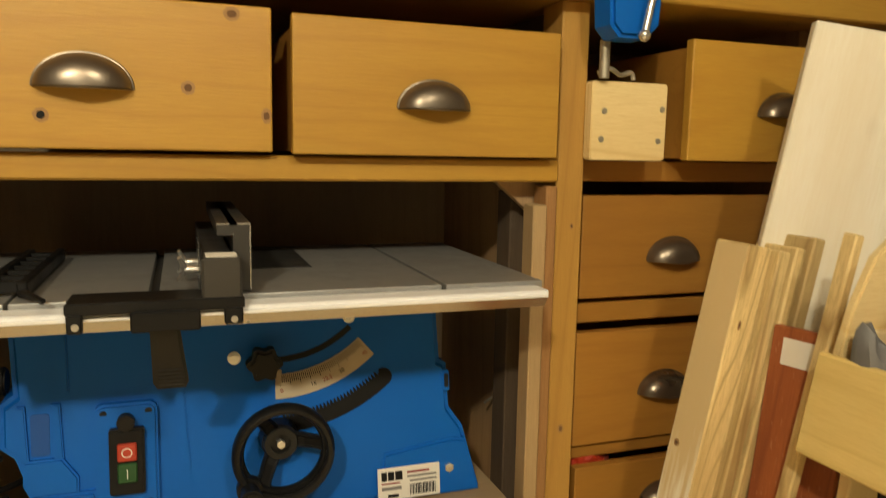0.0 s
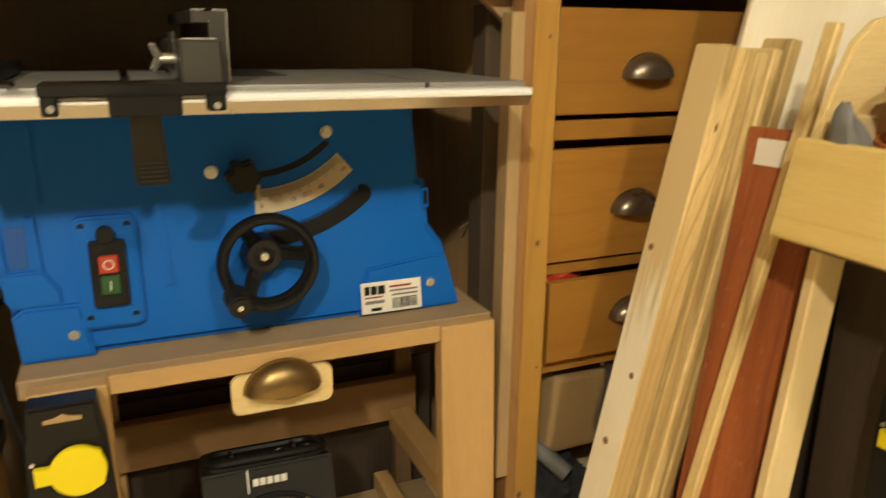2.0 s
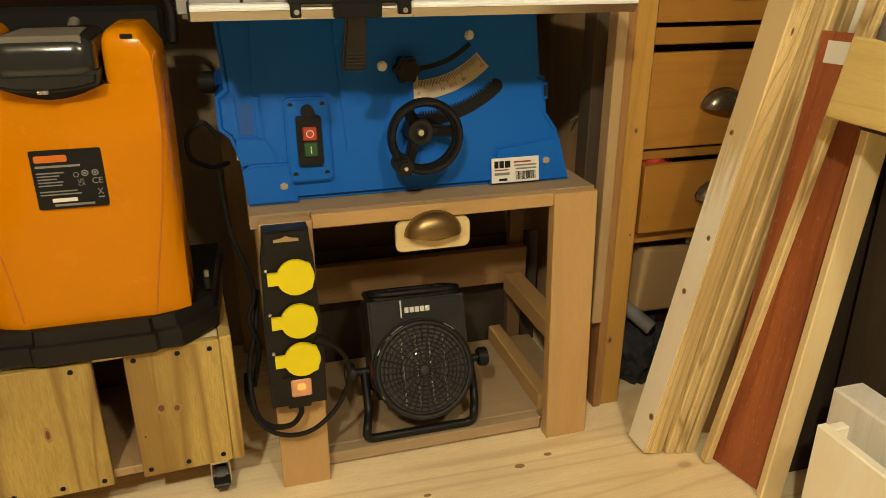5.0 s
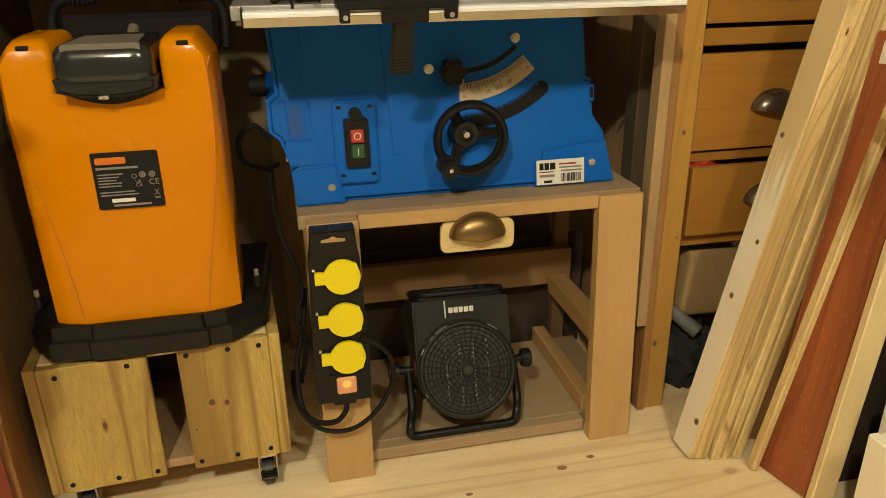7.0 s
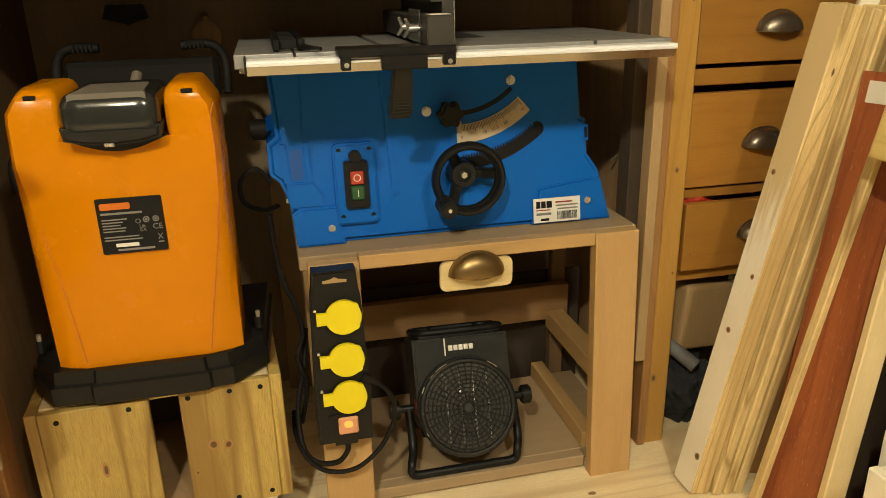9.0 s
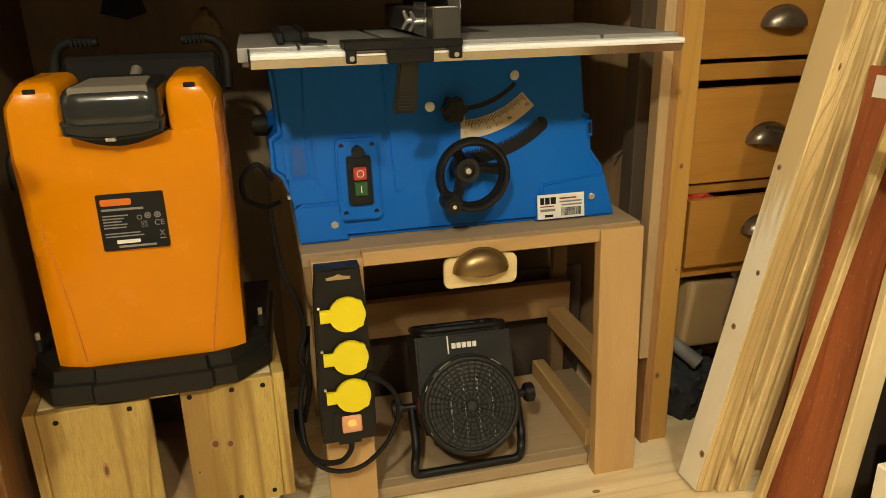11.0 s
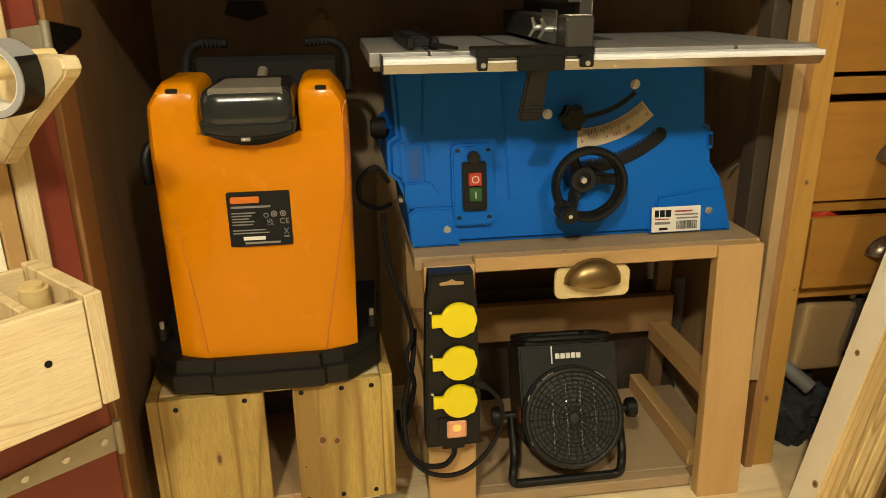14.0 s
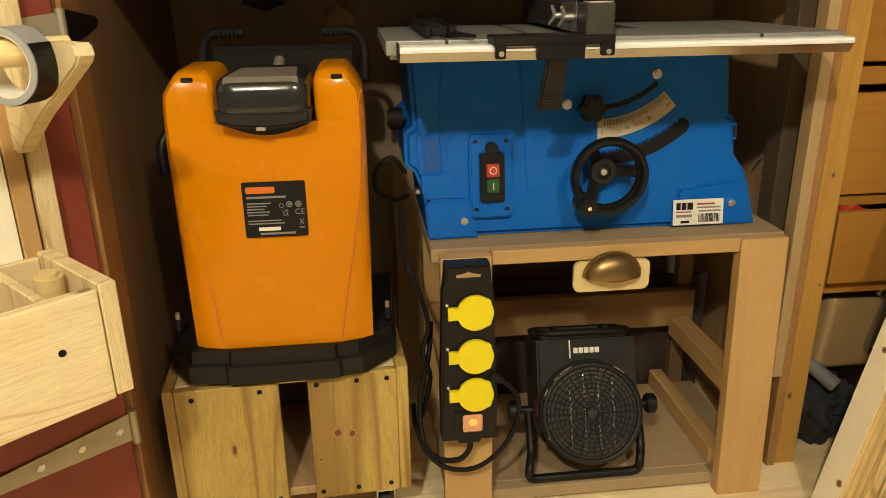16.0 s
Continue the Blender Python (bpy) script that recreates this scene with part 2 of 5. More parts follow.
steel = plastic("zinc_steel", (0.70, 0.69, 0.66), 0.25, 0.2, (0.5, 0.46, 0.4), 0.1, 0.85)
dull_steel = plastic("dull_steel", (0.44, 0.40, 0.31), 0.5, 0.4, (0.28, 0.22, 0.15), 0.2, 0.7)
profile_metal = plastic("brushed_profile", (0.065, 0.062, 0.057), 0.42, 0.3, (0.12, 0.10, 0.08), 0.2, 0.5)
pewter = plastic("dark_pewter", (0.21, 0.175, 0.135), 0.30, 0.3, (0.10, 0.08, 0.06), 0.15, 0.85)
brass = plastic("aged_brass", (0.26, 0.175, 0.075), 0.33, 0.4, (0.15, 0.10, 0.05), 0.15, 0.9)
paper = plastic("white_paper", (0.80, 0.78, 0.72), 0.7, 0.15, (0.6, 0.55, 0.45), 0.1)
ink = plastic("black_ink", (0.010, 0.010, 0.010), 0.6, 0.05, (0.03, 0.026, 0.02), 0.05, 0.0, 0.2)
scale_paper = plastic("cream_scale", (0.5148, 0.4368, 0.312), 0.6, 0.2, (0.5, 0.38, 0.22), 0.1)
red_ink = plastic("red_ink", (0.273, 0.0234, 0.0234), 0.6, 0.1)
grey_print = plastic("grey_print", (0.2184, 0.2106, 0.2028), 0.6, 0.1)
orange_print = plastic("orange_print", (0.624, 0.156, 0.0078), 0.5, 0.05)
cloth = plastic("dark_cloth", (0.022, 0.024, 0.028), 0.9, 0.4, (0.05, 0.05, 0.05), 0.5)
grey_tube = plastic("grey_rubber_tube", (0.156, 0.156, 0.156), 0.6, 0.4, (0.22, 0.2, 0.17), 0.2)
orange_wire = plastic("orange_cable", (0.52, 0.15, 0.035), 0.45, 0.2, (0.3, 0.12, 0.06), 0.05)
blue_tape = plastic("blue_tape", (0.0234, 0.1248, 0.39), 0.45, 0.05)
silver_tape = plastic("silver_tape", (0.351, 0.3588, 0.3666), 0.35, 0.1)
cardboard = wood("cardboard_and_slot_shade", (0.40, 0.27, 0.125), (0.26, 0.16, 0.07), "z", 0.8, 0.1, 0.0, 0.4)
wall_paint = plastic("dark_wall", (0.19, 0.155, 0.115), 0.9, 0.3, (0.22, 0.17, 0.12), 0.3)
ceiling_paint = plastic("ceiling_boards", (0.34, 0.29, 0.23), 0.9, 0.2)

pocket_shade_blue = plastic("shaded_blue_plastic", (0.0006, 0.07, 0.33), 0.45, 0.15, (0.01, 0.08, 0.25), 0.25)
# orange in the rocker's base colour stands in for the lamp glowing through it
rocker_plastic = plastic("glow_tinted_rocker", (0.72, 0.36, 0.19), 0.3, 0.05)
glow, gnt, gb = material("lit_switch", 0.3, 0.0, (0.9, 0.35, 0.1))
gb.inputs["Emission Color"].default_value = (1.0, 0.25, 0.04, 1)
gb.inputs["Emission Strength"].default_value = 1.2
clear, cnt, cb = material("clear_plastic", 0.08, 0.0, (0.95, 0.95, 0.93))
cb.inputs["Transmission Weight"].default_value = 0.95
cb.inputs["IOR"].default_value = 1.2


# ---- mesh helpers ----
def thing(name, place, label, category, group="", kind=""):
    ob = new(name)
    ob.location = place
    ob.empty_display_size = 0.05
    return tagged(ob, label, category, group, kind)


def finish(name, bm, mat, label="", smooth=False):
    me = bpy.data.meshes.new(name)
    bmesh.ops.recalc_face_normals(bm, faces=bm.faces)
    if smooth:
        for f in bm.faces:
            f.smooth = True
        for e in bm.edges:
            if len(e.link_faces) == 2 and e.calc_face_angle(0) > 0.7:
                e.smooth = False
    bm.to_mesh(me)
    bm.free()
    me.materials.append(mat)
    ob = new(name, me)
    if label:
        ob["label"] = label
    return ob


def part(name, bm, mat, parent, label="", smooth=False):
    ob = finish(name, bm, mat, label, smooth)
    ob.parent = parent
    ob.matrix_parent_inverse = Matrix.Identity(4)
    if parent.parent is None:
        ob.matrix_parent_inverse = parent.matrix_basis.inverted()
    return ob


def single(name, bm, mat, label, category, group="", kind="", smooth=False):
    return tagged(finish(name, bm, mat, "", smooth), label, category, group, kind)


def box(x0, x1, y0, y1, z0, z1, r=0.0015, bm=None, m=None, seg=1):
    """A block with softened edges; m turns or tapers it."""
    own = bmesh.new()
    bmesh.ops.create_cube(own, size=1.0)
    bmesh.ops.transform(own, matrix=Matrix.LocRotScale(((x0 + x1) / 2, (y0 + y1) / 2, (z0 + z1) / 2), None, (x1 - x0, y1 - y0, z1 - z0)), verts=own.verts)
    if r:
        bmesh.ops.bevel(own, geom=own.edges[:], offset=min(r, 0.45 * min(x1 - x0, y1 - y0, z1 - z0)), segments=seg, affect="EDGES", profile=0.5)
    if m:
        bmesh.ops.transform(own, matrix=m, verts=own.verts)
    return merge(bm, own)


def merge(bm, own):
    if bm is None:
        return own
    me = bpy.data.meshes.new("tmp")
    own.to_mesh(me)
    bm.from_mesh(me)
    own.free()
    bpy.data.meshes.remove(me)
    return bm


def rod(a, b, r0, r1=None, seg=16, bm=None, r=0.0):
    """A round bar from a to b, with softened rims."""
    own = bmesh.new()
    a, b = Vector(a), Vector(b)
    bmesh.ops.create_cone(own, cap_ends=True, segments=seg, radius1=r0, radius2=r0 if r1 is None else r1, depth=(b - a).length)
    if r:
        rim = [e for e in own.edges if abs(e.verts[0].co.z - e.verts[1].co.z) < 1e-6]
        bmesh.ops.bevel(own, geom=rim, offset=r, segments=2, affect="EDGES")
    turn = (b - a).to_track_quat("Z", "Y").to_matrix().to_4x4()
    bmesh.ops.transform(own, matrix=Matrix.Translation((a + b) / 2) @ turn, verts=own.verts)
    return merge(bm, own)


def tube(points, r, seg=8, bm=None, closed=False, steps=6):
    """A round cable along a smooth line through the points."""
    p = [Vector(q) for q in points]
    n = len(p)
    line = []
    for i in range(n if closed else n - 1):
        p0, p1 = p[(i - 1) % n] if closed or i > 0 else p[i], p[i]
        p2 = p[(i + 1) % n]
        p3 = p[(i + 2) % n] if closed or i + 2 < n else p2
        for s in range(steps):
            t = s / steps
            line.append(0.5 * ((2 * p1) + (p2 - p0) * t + (2 * p0 - 5 * p1 + 4 * p2 - p3) * t * t + (3 * p1 - p0 - 3 * p2 + p3) * t ** 3))
    if not closed:
        line.append(p[-1])
    own = bmesh.new()
    rings, up = [], None
    for i, c in enumerate(line):
        d = (line[(i + 1) % len(line)] - line[i - 1]) if closed or 0 < i < len(line) - 1 else (line[min(i + 1, len(line) - 1)] - line[max(i - 1, 0)])
        d.normalize()
        if up is None:
            up = d.orthogonal().normalized()
        up = (up - d * up.dot(d)).normalized()
        side = d.cross(up)
        rings.append([own.verts.new(c + r * (math.cos(a) * up + math.sin(a) * side)) for a in (2 * math.pi * k / seg for k in range(seg))])
    for i in range(len(rings) - (0 if closed else 1)):
        a, b = rings[i], rings[(i + 1) % len(rings)]
        for k in range(seg):
            own.faces.new((a[k], a[(k + 1) % seg], b[(k + 1) % seg], b[k]))
    if not closed:
        own.faces.new(rings[0][::-1])
        own.faces.new(rings[-1])
    return merge(bm, own)


def prism(outline, y0, y1, r=0.0, bm=None, m=None, seg=2):
    """An outline in x and z, carried through from y0 to y1, with rounded rims."""
    own = bmesh.new()
    f = own.faces.new([own.verts.new((x, y0, z)) for x, z in outline])
    ext = bmesh.ops.extrude_face_region(own, geom=[f])
    bmesh.ops.translate(own, verts=[v for v in ext["geom"] if isinstance(v, bmesh.types.BMVert)], vec=(0, y1 - y0, 0))
    if r:
        rim = [e for e in own.edges if abs(e.verts[0].co.y - e.verts[1].co.y) < 1e-6]
        bmesh.ops.bevel(own, geom=rim, offset=r, segments=seg, affect="EDGES")
    if m:
        bmesh.ops.transform(own, matrix=m, verts=own.verts)
    return merge(bm, own)


def rounded(x0, x1, z0, z1, r, n=5):
    """The outline of a rectangle with round corners."""
    out = []
    for cx, cz, a0 in ((x1 - r, z1 - r, 0), (x0 + r, z1 - r, 90), (x0 + r, z0 + r, 180), (x1 - r, z0 + r, 270)):
        out += [(cx + r * math.cos(radians(a0 + 90 * k / n)), cz + r * math.sin(radians(a0 + 90 * k / n))) for k in range(n + 1)]
    return out


def loft(sections, bm=None, cap=True, closed=True):
    """A skin over rings of equally many points."""
    own = bmesh.new()
    rings = [[own.verts.new(p) for p in s] for s in sections]
    n = len(rings[0])
    for a, b in zip(rings, rings[1:]):
        for k in range(n if closed else n - 1):
            own.faces.new((a[k], a[(k + 1) % n], b[(k + 1) % n], b[k]))
    if cap:
        own.faces.new(rings[0][::-1])
        own.faces.new(rings[-1])
    return merge(bm, own)


def torus(c, R, r, axis="y", n=40, seg=10, bm=None):
    pts = []
    for k in range(n):
        a = 2 * math.pi * k / n
        u, v = R * math.cos(a), R * math.sin(a)
        pts.append((c[0] + u, c[1], c[2] + v) if axis == "y" else (c[0], c[1] + u, c[2] + v) if axis == "x" else (c[0] + u, c[1] + v, c[2]))
    return tube(pts, r, seg, bm, True, 1)


def screw(c, r, parent, mat, axis=(0, -1, 0), name="screw", label=""):
    a = Vector(axis).normalized()
    c = Vector(c)
    return part(name, rod(c - a * 0.004, c + a * 0.0012, r, seg=12, r=0.0005), mat, parent, label, True)


def knot(parent, c, n, r, squash=0.7, hole=False):
    """A branch knot: a dark core in a brown ring, just proud of the board; c is in the board's own space."""
    n = Vector(n)
    up = Vector((0, 0, 1))
    side = n.cross(up).normalized()
    for k, (rr, mt, off) in enumerate(((r, knot_ring, 0.00025), (0.55 * r, ink if hole else knot_dark, 0.0005))):
        own = bmesh.new()
        pts = []
        for j in range(18):
            a = 2 * math.pi * j / 18
            w = rr * (1 + 0.16 * noise.noise(Vector((3 * math.cos(a), 3 * math.sin(a), 40 * c[0] + 13 * c[2] + k))))
            pts.append(own.verts.new(Vector(c) + n * off + side * w * math.cos(a) * (1 if hole else squash) + up * w * math.sin(a)))
        own.faces.new(pts)
        ext = bmesh.ops.extrude_face_region(own, geom=own.faces[:])
        bmesh.ops.translate(own, verts=[v for v in ext["geom"] if isinstance(v, bmesh.types.BMVert)], vec=-0.002 * n)
        o = finish("knot", own, mt)
        o.parent = parent


def cup_pull(cx, y, z_top, w, h, mat, parent, depth=0.033):
    """A cup handle: half a dome, open below, with a thin rim lip on the wall."""
    own = bmesh.new()
    n, k = 20, 8
    shells = []
    for off in (0.0, 0.0016):
        a, hh, d = w / 2 - off, h - off, depth - off
        rows = []
        for j in range(k + 1):
            ph = math.pi / 2 * j / k
            row = []
            for i in range(n + 1):
                th = math.pi * i / n
                x, z = -a * math.cos(th), hh * math.sin(th)
                row.append(own.verts.new((cx + x * math.cos(ph) ** 0.75 if j < k else cx, y - d * math.sin(ph) * (1.0 if j else 0), z_top - h + z * math.cos(ph) ** 0.75 if j < k else z_top - h)))
            rows.append(row)
        shells.append(rows)
        for j in range(k):
            for i in range(n):
                try:
                    own.faces.new((rows[j][i], rows[j][i + 1], rows[j + 1][i + 1], rows[j + 1][i]))
                except ValueError:
                    pass
    bmesh.ops.remove_doubles(own, verts=own.verts, dist=0.0001)
    rim = [(cx - w / 2 * math.cos(math.pi * i / 20), y - 0.001, z_top - h + h * math.sin(math.pi * i / 20)) for i in range(21)]
    tube(rim, 0.0024, 6, own, False, 1)
    tube([(cx - w / 2, y - 0.001, z_top - h), (cx - w / 4, y - depth * 0.72, z_top - h - 0.001), (cx, y - depth, z_top - h - 0.002), (cx + w / 4, y - depth * 0.72, z_top - h - 0.001), (cx + w / 2, y - 0.001, z_top - h)], 0.0016, 6, own)
    return part("cup_pull", own, mat, parent, "dark pewter cup handle" if mat is pewter else "aged brass cup handle", True)

def text_on(words, size, place, turn, mat, parent, name="figure"):
    """Printed characters, as thin flat letters standing in x and z."""
    cu = bpy.data.curves.new(name, "FONT")
    cu.body, cu.size, cu.align_x, cu.align_y, cu.extrude = words, size, "CENTER", "CENTER", 0.0002
    tmp = bpy.data.objects.new("letters", cu)
    me = bpy.data.meshes.new_from_object(tmp)
    bpy.data.objects.remove(tmp)
    me.name = name
    me.transform(Matrix.Translation(place) @ Matrix.Rotation(radians(turn), 4, "Y") @ Matrix.Rotation(radians(90), 4, "X"))
    me.materials.append(mat)
    ob = new(name, me)
    ob.parent = parent
    top = parent if parent.parent is None else parent.parent
    ob.matrix_parent_inverse = Matrix.Identity(4) if parent.parent else top.matrix_basis.inverted()
    return ob


# ---- the room ----
def structure(name, bm, mat, label, category):
    return single(name, bm, mat, label, category, "", "structure")


structure("floor", box(-3.0, 3.0, -3.0, 2.6, -0.05, 0.0, 0), floor_wood, "pale knotty pine boarded workshop floor", "floor")
floor_board = bpy.data.objects["floor"]
for x, y, r in ((0.414, 1.014, 0.009), (0.488, 1.035, 0.007), (0.20, 0.98, 0.006)):
    own = bmesh.new()
    own.faces.new([own.verts.new((x + 1.3 * r * math.cos(a), y + 0.8 * r * math.sin(a), 0.0006)) for a in (2 * math.pi * k / 16 for k in range(16))])
    kf = finish("knot", own, knot_ring)
    kf.parent = floor_board
structure("wall_north", box(-3.0, 3.0, 2.2, 2.3, 0.0, 2.5, 0), wall_paint, "dark brown workshop wall behind the bench", "wall")
structure("wall_south", box(-3.0, 3.0, -3.1, -3.0, 0.0, 2.5, 0), wall_paint, "dark brown workshop wall", "wall")
structure("wall_east", box(2.6, 2.7, -3.0, 2.2, 0.0, 2.5, 0), wall_paint, "dark brown workshop wall", "wall")
structure("wall_west", box(-2.7, -2.6, -3.0, 2.2, 0.0, 2.5, 0), wall_paint, "dark brown workshop wall", "wall")
structure("ceiling", box(-3.0, 3.0, -3.1, 2.3, 2.5, 2.6, 0), ceiling_paint, "brown boarded workshop ceiling", "ceiling")

# ---- workbench with drawers ----
bench = thing("workbench", (0.7, 1.2, 0), "varnished pine workbench with drawers above an open bay", "workbench")
part("worktop", box(-0.72, 1.75, 1.13, 1.80, 1.375, 1.42, 0.003), drawer_wood, bench)
pst = part("post", box(0.686, 0.735, 1.175, 1.245, 0.0, 1.375, 0.003), post_wood, bench, "knotty orange pine upright")
for x, z, r in ((0.711, 0.676, 0.008), (0.697, 0.178, 0.011), (0.722, 0.44, 0.004), (0.716, 1.02, 0.005)):
    knot(pst, (x, 1.175, z), (0, -1, 0), r, 0.7)
part("post", box(-0.672, -0.632, 1.030, 1.108, 0.0, 1.375, 0.002), upright_brown, bench, "brown shaded upright")
part("side_panel", box(0.690, 0.712, 1.246, 1.72, 0.0, 1.10, 0.001), side_wood, bench)
# left panel's wood colour is darkened to carry the bay's shade
part("side_panel", box(-0.660, -0.634, 1.109, 1.72, 0.0, 1.375, 0.001), panel_wood, bench, "side panel coloured dark for the bay's shade")
part("back_panel", box(-0.66, 1.30, 1.722, 1.74, 0.0, 1.375, 0), back_wood, bench, "dark back panel")
part("rail", box(-0.63, 0.685, 1.168, 1.215, 1.092, 1.127, 0.003), drawer_wood, bench)
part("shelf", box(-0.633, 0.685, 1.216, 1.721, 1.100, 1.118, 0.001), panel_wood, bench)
# batten's pale pine is dulled to grey-tan to paint the saw table's shade
part("batten", box(0.640, 0.664, 1.162, 1.20, 0.235, 1.056, 0.002), shaded_lath, bench, "unfinished pine batten coloured grey-tan for the table's shade")
part("batten", box(0.6655, 0.6850, 1.170, 1.215, 0.0, 1.085, 0.002), brown_strip, bench, "reddish brown strip")
part("backing_strip", box(0.652, 0.689, 1.275, 1.33, 0.02, 1.07, 0.002), panel_dark, bench, "dark strip")
part("gusset", prism([(0.60, 1.091), (0.685, 1.091), (0.685, 1.02)], 1.222, 1.24, 0.001), side_wood, bench)
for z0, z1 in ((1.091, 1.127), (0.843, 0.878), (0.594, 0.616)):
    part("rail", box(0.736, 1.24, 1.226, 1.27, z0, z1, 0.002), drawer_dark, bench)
part("side_panel", box(1.22, 1.245, 1.24, 1.72, 0.0, 1.374, 0.001), side_wood, bench)
part("post", box(1.241, 1.29, 1.18, 1.24, 0.0, 1.374, 0.003), post_wood, bench)
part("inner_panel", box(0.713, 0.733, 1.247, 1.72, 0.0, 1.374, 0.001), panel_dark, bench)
nail = part("nail", rod((0.69, 1.40, 0.665), (0.66, 1.385, 0.655), 0.0022, seg=8), dull_steel, bench, "bent rusty nail")


def drawer(x0, x1, z0, z1, y, pull, mat=drawer_wood, deep=0.36):
    """A drawer: front board, thin-sided box, dark cup handle."""
    d = part("drawer", box(x0, x1, y, y + 0.020, z0, z1, 0.0025, seg=2), mat, bench)
    s = bmesh.new()
    box(x0 + 0.004, x0 + 0.017, y + 0.021, y + deep, z0 + 0.003, z1 - 0.012, 0.001, s)
    box(x1 - 0.017, x1 - 0.004, y + 0.021, y + deep, z0 + 0.003, z1 - 0.012, 0.001, s)
    box(x0 + 0.018, x1 - 0.018, y + deep - 0.013, y + deep, z0 + 0.006, z1 - 0.02, 0.001, s)
    box(x0 + 0.018, x1 - 0.018, y + 0.022, y + deep - 0.014, z0 + 0.005, z0 + 0.012, 0.001, s)
    part("drawer_box", s, drawer_dark, d)
    cup_pull(pull[0], y, pull[1], pull[2], pull[3], pewter, d)
    return d


drawer(0.262, 0.666, 1.130, 1.317, 1.140, (0.464, 1.237, 0.108, 0.040))
dl = drawer(-0.172, 0.236, 1.132, 1.322, 1.146, (0.006, 1.250, 0.114, 0.042))
knot(dl, (0.129, 1.146, 1.213), (0, -1, 0), 0.009, 1.0)
knot(dl, (-0.043, 1.146, 1.173), (0, -1, 0), 0.009, 1.0, True)
knot(dl, (0.228, 1.146, 1.180), (0, -1, 0), 0.010, 0.7)
knot(dl, (0.185, 1.146, 1.310), (0, -1, 0), 0.009, 1.2)
drawer(0.916, 1.235, 1.129, 1.328, 1.152, (1.11, 1.247, 0.105, 0.040))
# lower drawers use a darker, redder pine than the top row
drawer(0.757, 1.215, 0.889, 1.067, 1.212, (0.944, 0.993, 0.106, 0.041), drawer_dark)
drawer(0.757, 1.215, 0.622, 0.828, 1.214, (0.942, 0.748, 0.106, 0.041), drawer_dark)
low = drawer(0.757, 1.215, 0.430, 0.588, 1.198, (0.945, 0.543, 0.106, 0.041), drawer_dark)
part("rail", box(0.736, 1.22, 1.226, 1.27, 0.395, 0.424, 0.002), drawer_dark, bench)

knot(low, (0.776, 1.198, 0.47), (0, -1, 0), 0.003, 0.8)

# clutter in the half-open drawer
red_bits = thing("red_packet", (0.83, 1.27, 0.44), "crumpled red and white packet in the open drawer", "packet")
for x, y, z, sx, sz, mt in ((0.800, 1.240, 0.570, 0.036, 0.036, red_plastic), (0.838, 1.262, 0.574, 0.026, 0.040, red_paint)):
    own = bmesh.new()
    bmesh.ops.create_icosphere(own, subdivisions=3, radius=1.0)
    for v in own.verts:
        d = v.co.normalized()
        k = 1 + 0.35 * noise.noise(d * 2.6 + Vector((x * 90, 1, 2))) + 0.12 * noise.noise(d * 7.0)
        v.co = Vector((x + sx * d.x * k, y + 0.018 * d.y * k, z + sz * d.z * k))
    part("foil", own, mt, red_bits)

# plywood block with four screws, below the bench vice
block = thing("plywood_block", (0.80, 1.17, 1.128), "pale plywood block with four dark screws", "block")
part("board", prism(rounded(0.729, 0.869, 1.128, 1.252, 0.006), 1.150, 1.172, 0.0015), ply, block)
for x, z in ((0.752, 1.205), (0.860, 1.211), (0.748, 1.161), (0.855, 1.160)):
    screw((x, 1.150, z), 0.005, block, dull_steel)
vise = thing("bench_vice", (0.75, 1.11, 1.31), "blue steel bench vice with a chrome lever", "vice")
part("jaw", prism([(0.705, 1.44), (0.712, 1.325), (0.728, 1.308), (0.775, 1.308), (0.795, 1.33), (0.802, 1.44)], 1.075, 1.129, 0.006), blue_plastic, vise)
part("lever", rod((0.782, 1.055, 1.45), (0.755, 1.055, 1.315), 0.0055, seg=12), steel, vise, "chrome lever", True)
bm = bmesh.new()
bmesh.ops.create_uvsphere(bm, u_segments=14, v_segments=10, radius=0.009)
bmesh.ops.translate(bm, verts=bm.verts, vec=(0.754, 1.055, 1.309))
part("knob", bm, steel, vise, "", True)
part("spindle", rod((0.742, 1.14, 1.255), (0.742, 1.14, 1.312), 0.008, seg=12), dull_steel, vise, "", True)
hook = tube([(0.735, 1.146, 1.262), (0.755, 1.144, 1.270), (0.775, 1.146, 1.262), (0.795, 1.147, 1.266), (0.80, 1.147, 1.255)], 0.004)
part("bracket", hook, dull_steel, vise, "", True)

# ---- lower shelf contents beside the bench bay ----
tray = thing("storage_tray", (0.9, 1.35, 0.02), "black plastic tray under the drawers", "tray")
part("tray_body", box(0.745, 1.20, 1.25, 1.60, 0.385, 0.393, 0.002), black_plastic, tray)
brush = thing("brush_box", (0.86, 1.30, 0.0), "tan cardboard box wrapped in clear film", "box")
part("carton", box(0.800, 0.950, 1.255, 1.42, 0.19, 0.362, 0.012, seg=3, m=Matrix.Translation((0.87, 1.3, 0.28)) @ pose(0, 0, 0, 0, 5, 8) @ Matrix.Translation((-0.87, -1.3, -0.28))), cardboard, brush)
part("film", box(0.935, 0.985, 1.205, 1.30, 0.22, 0.37, 0.012, m=Matrix.Translation((0.96, 1.25, 0.3)) @ pose(0, 0, 0, 6, 14, 12) @ Matrix.Translation((-0.96, -1.25, -0.3)), seg=2), clear, brush)
hose = thing("vacuum_hose", (0.84, 1.26, 0.0), "grey rubber hose end on a dark bag", "hose")
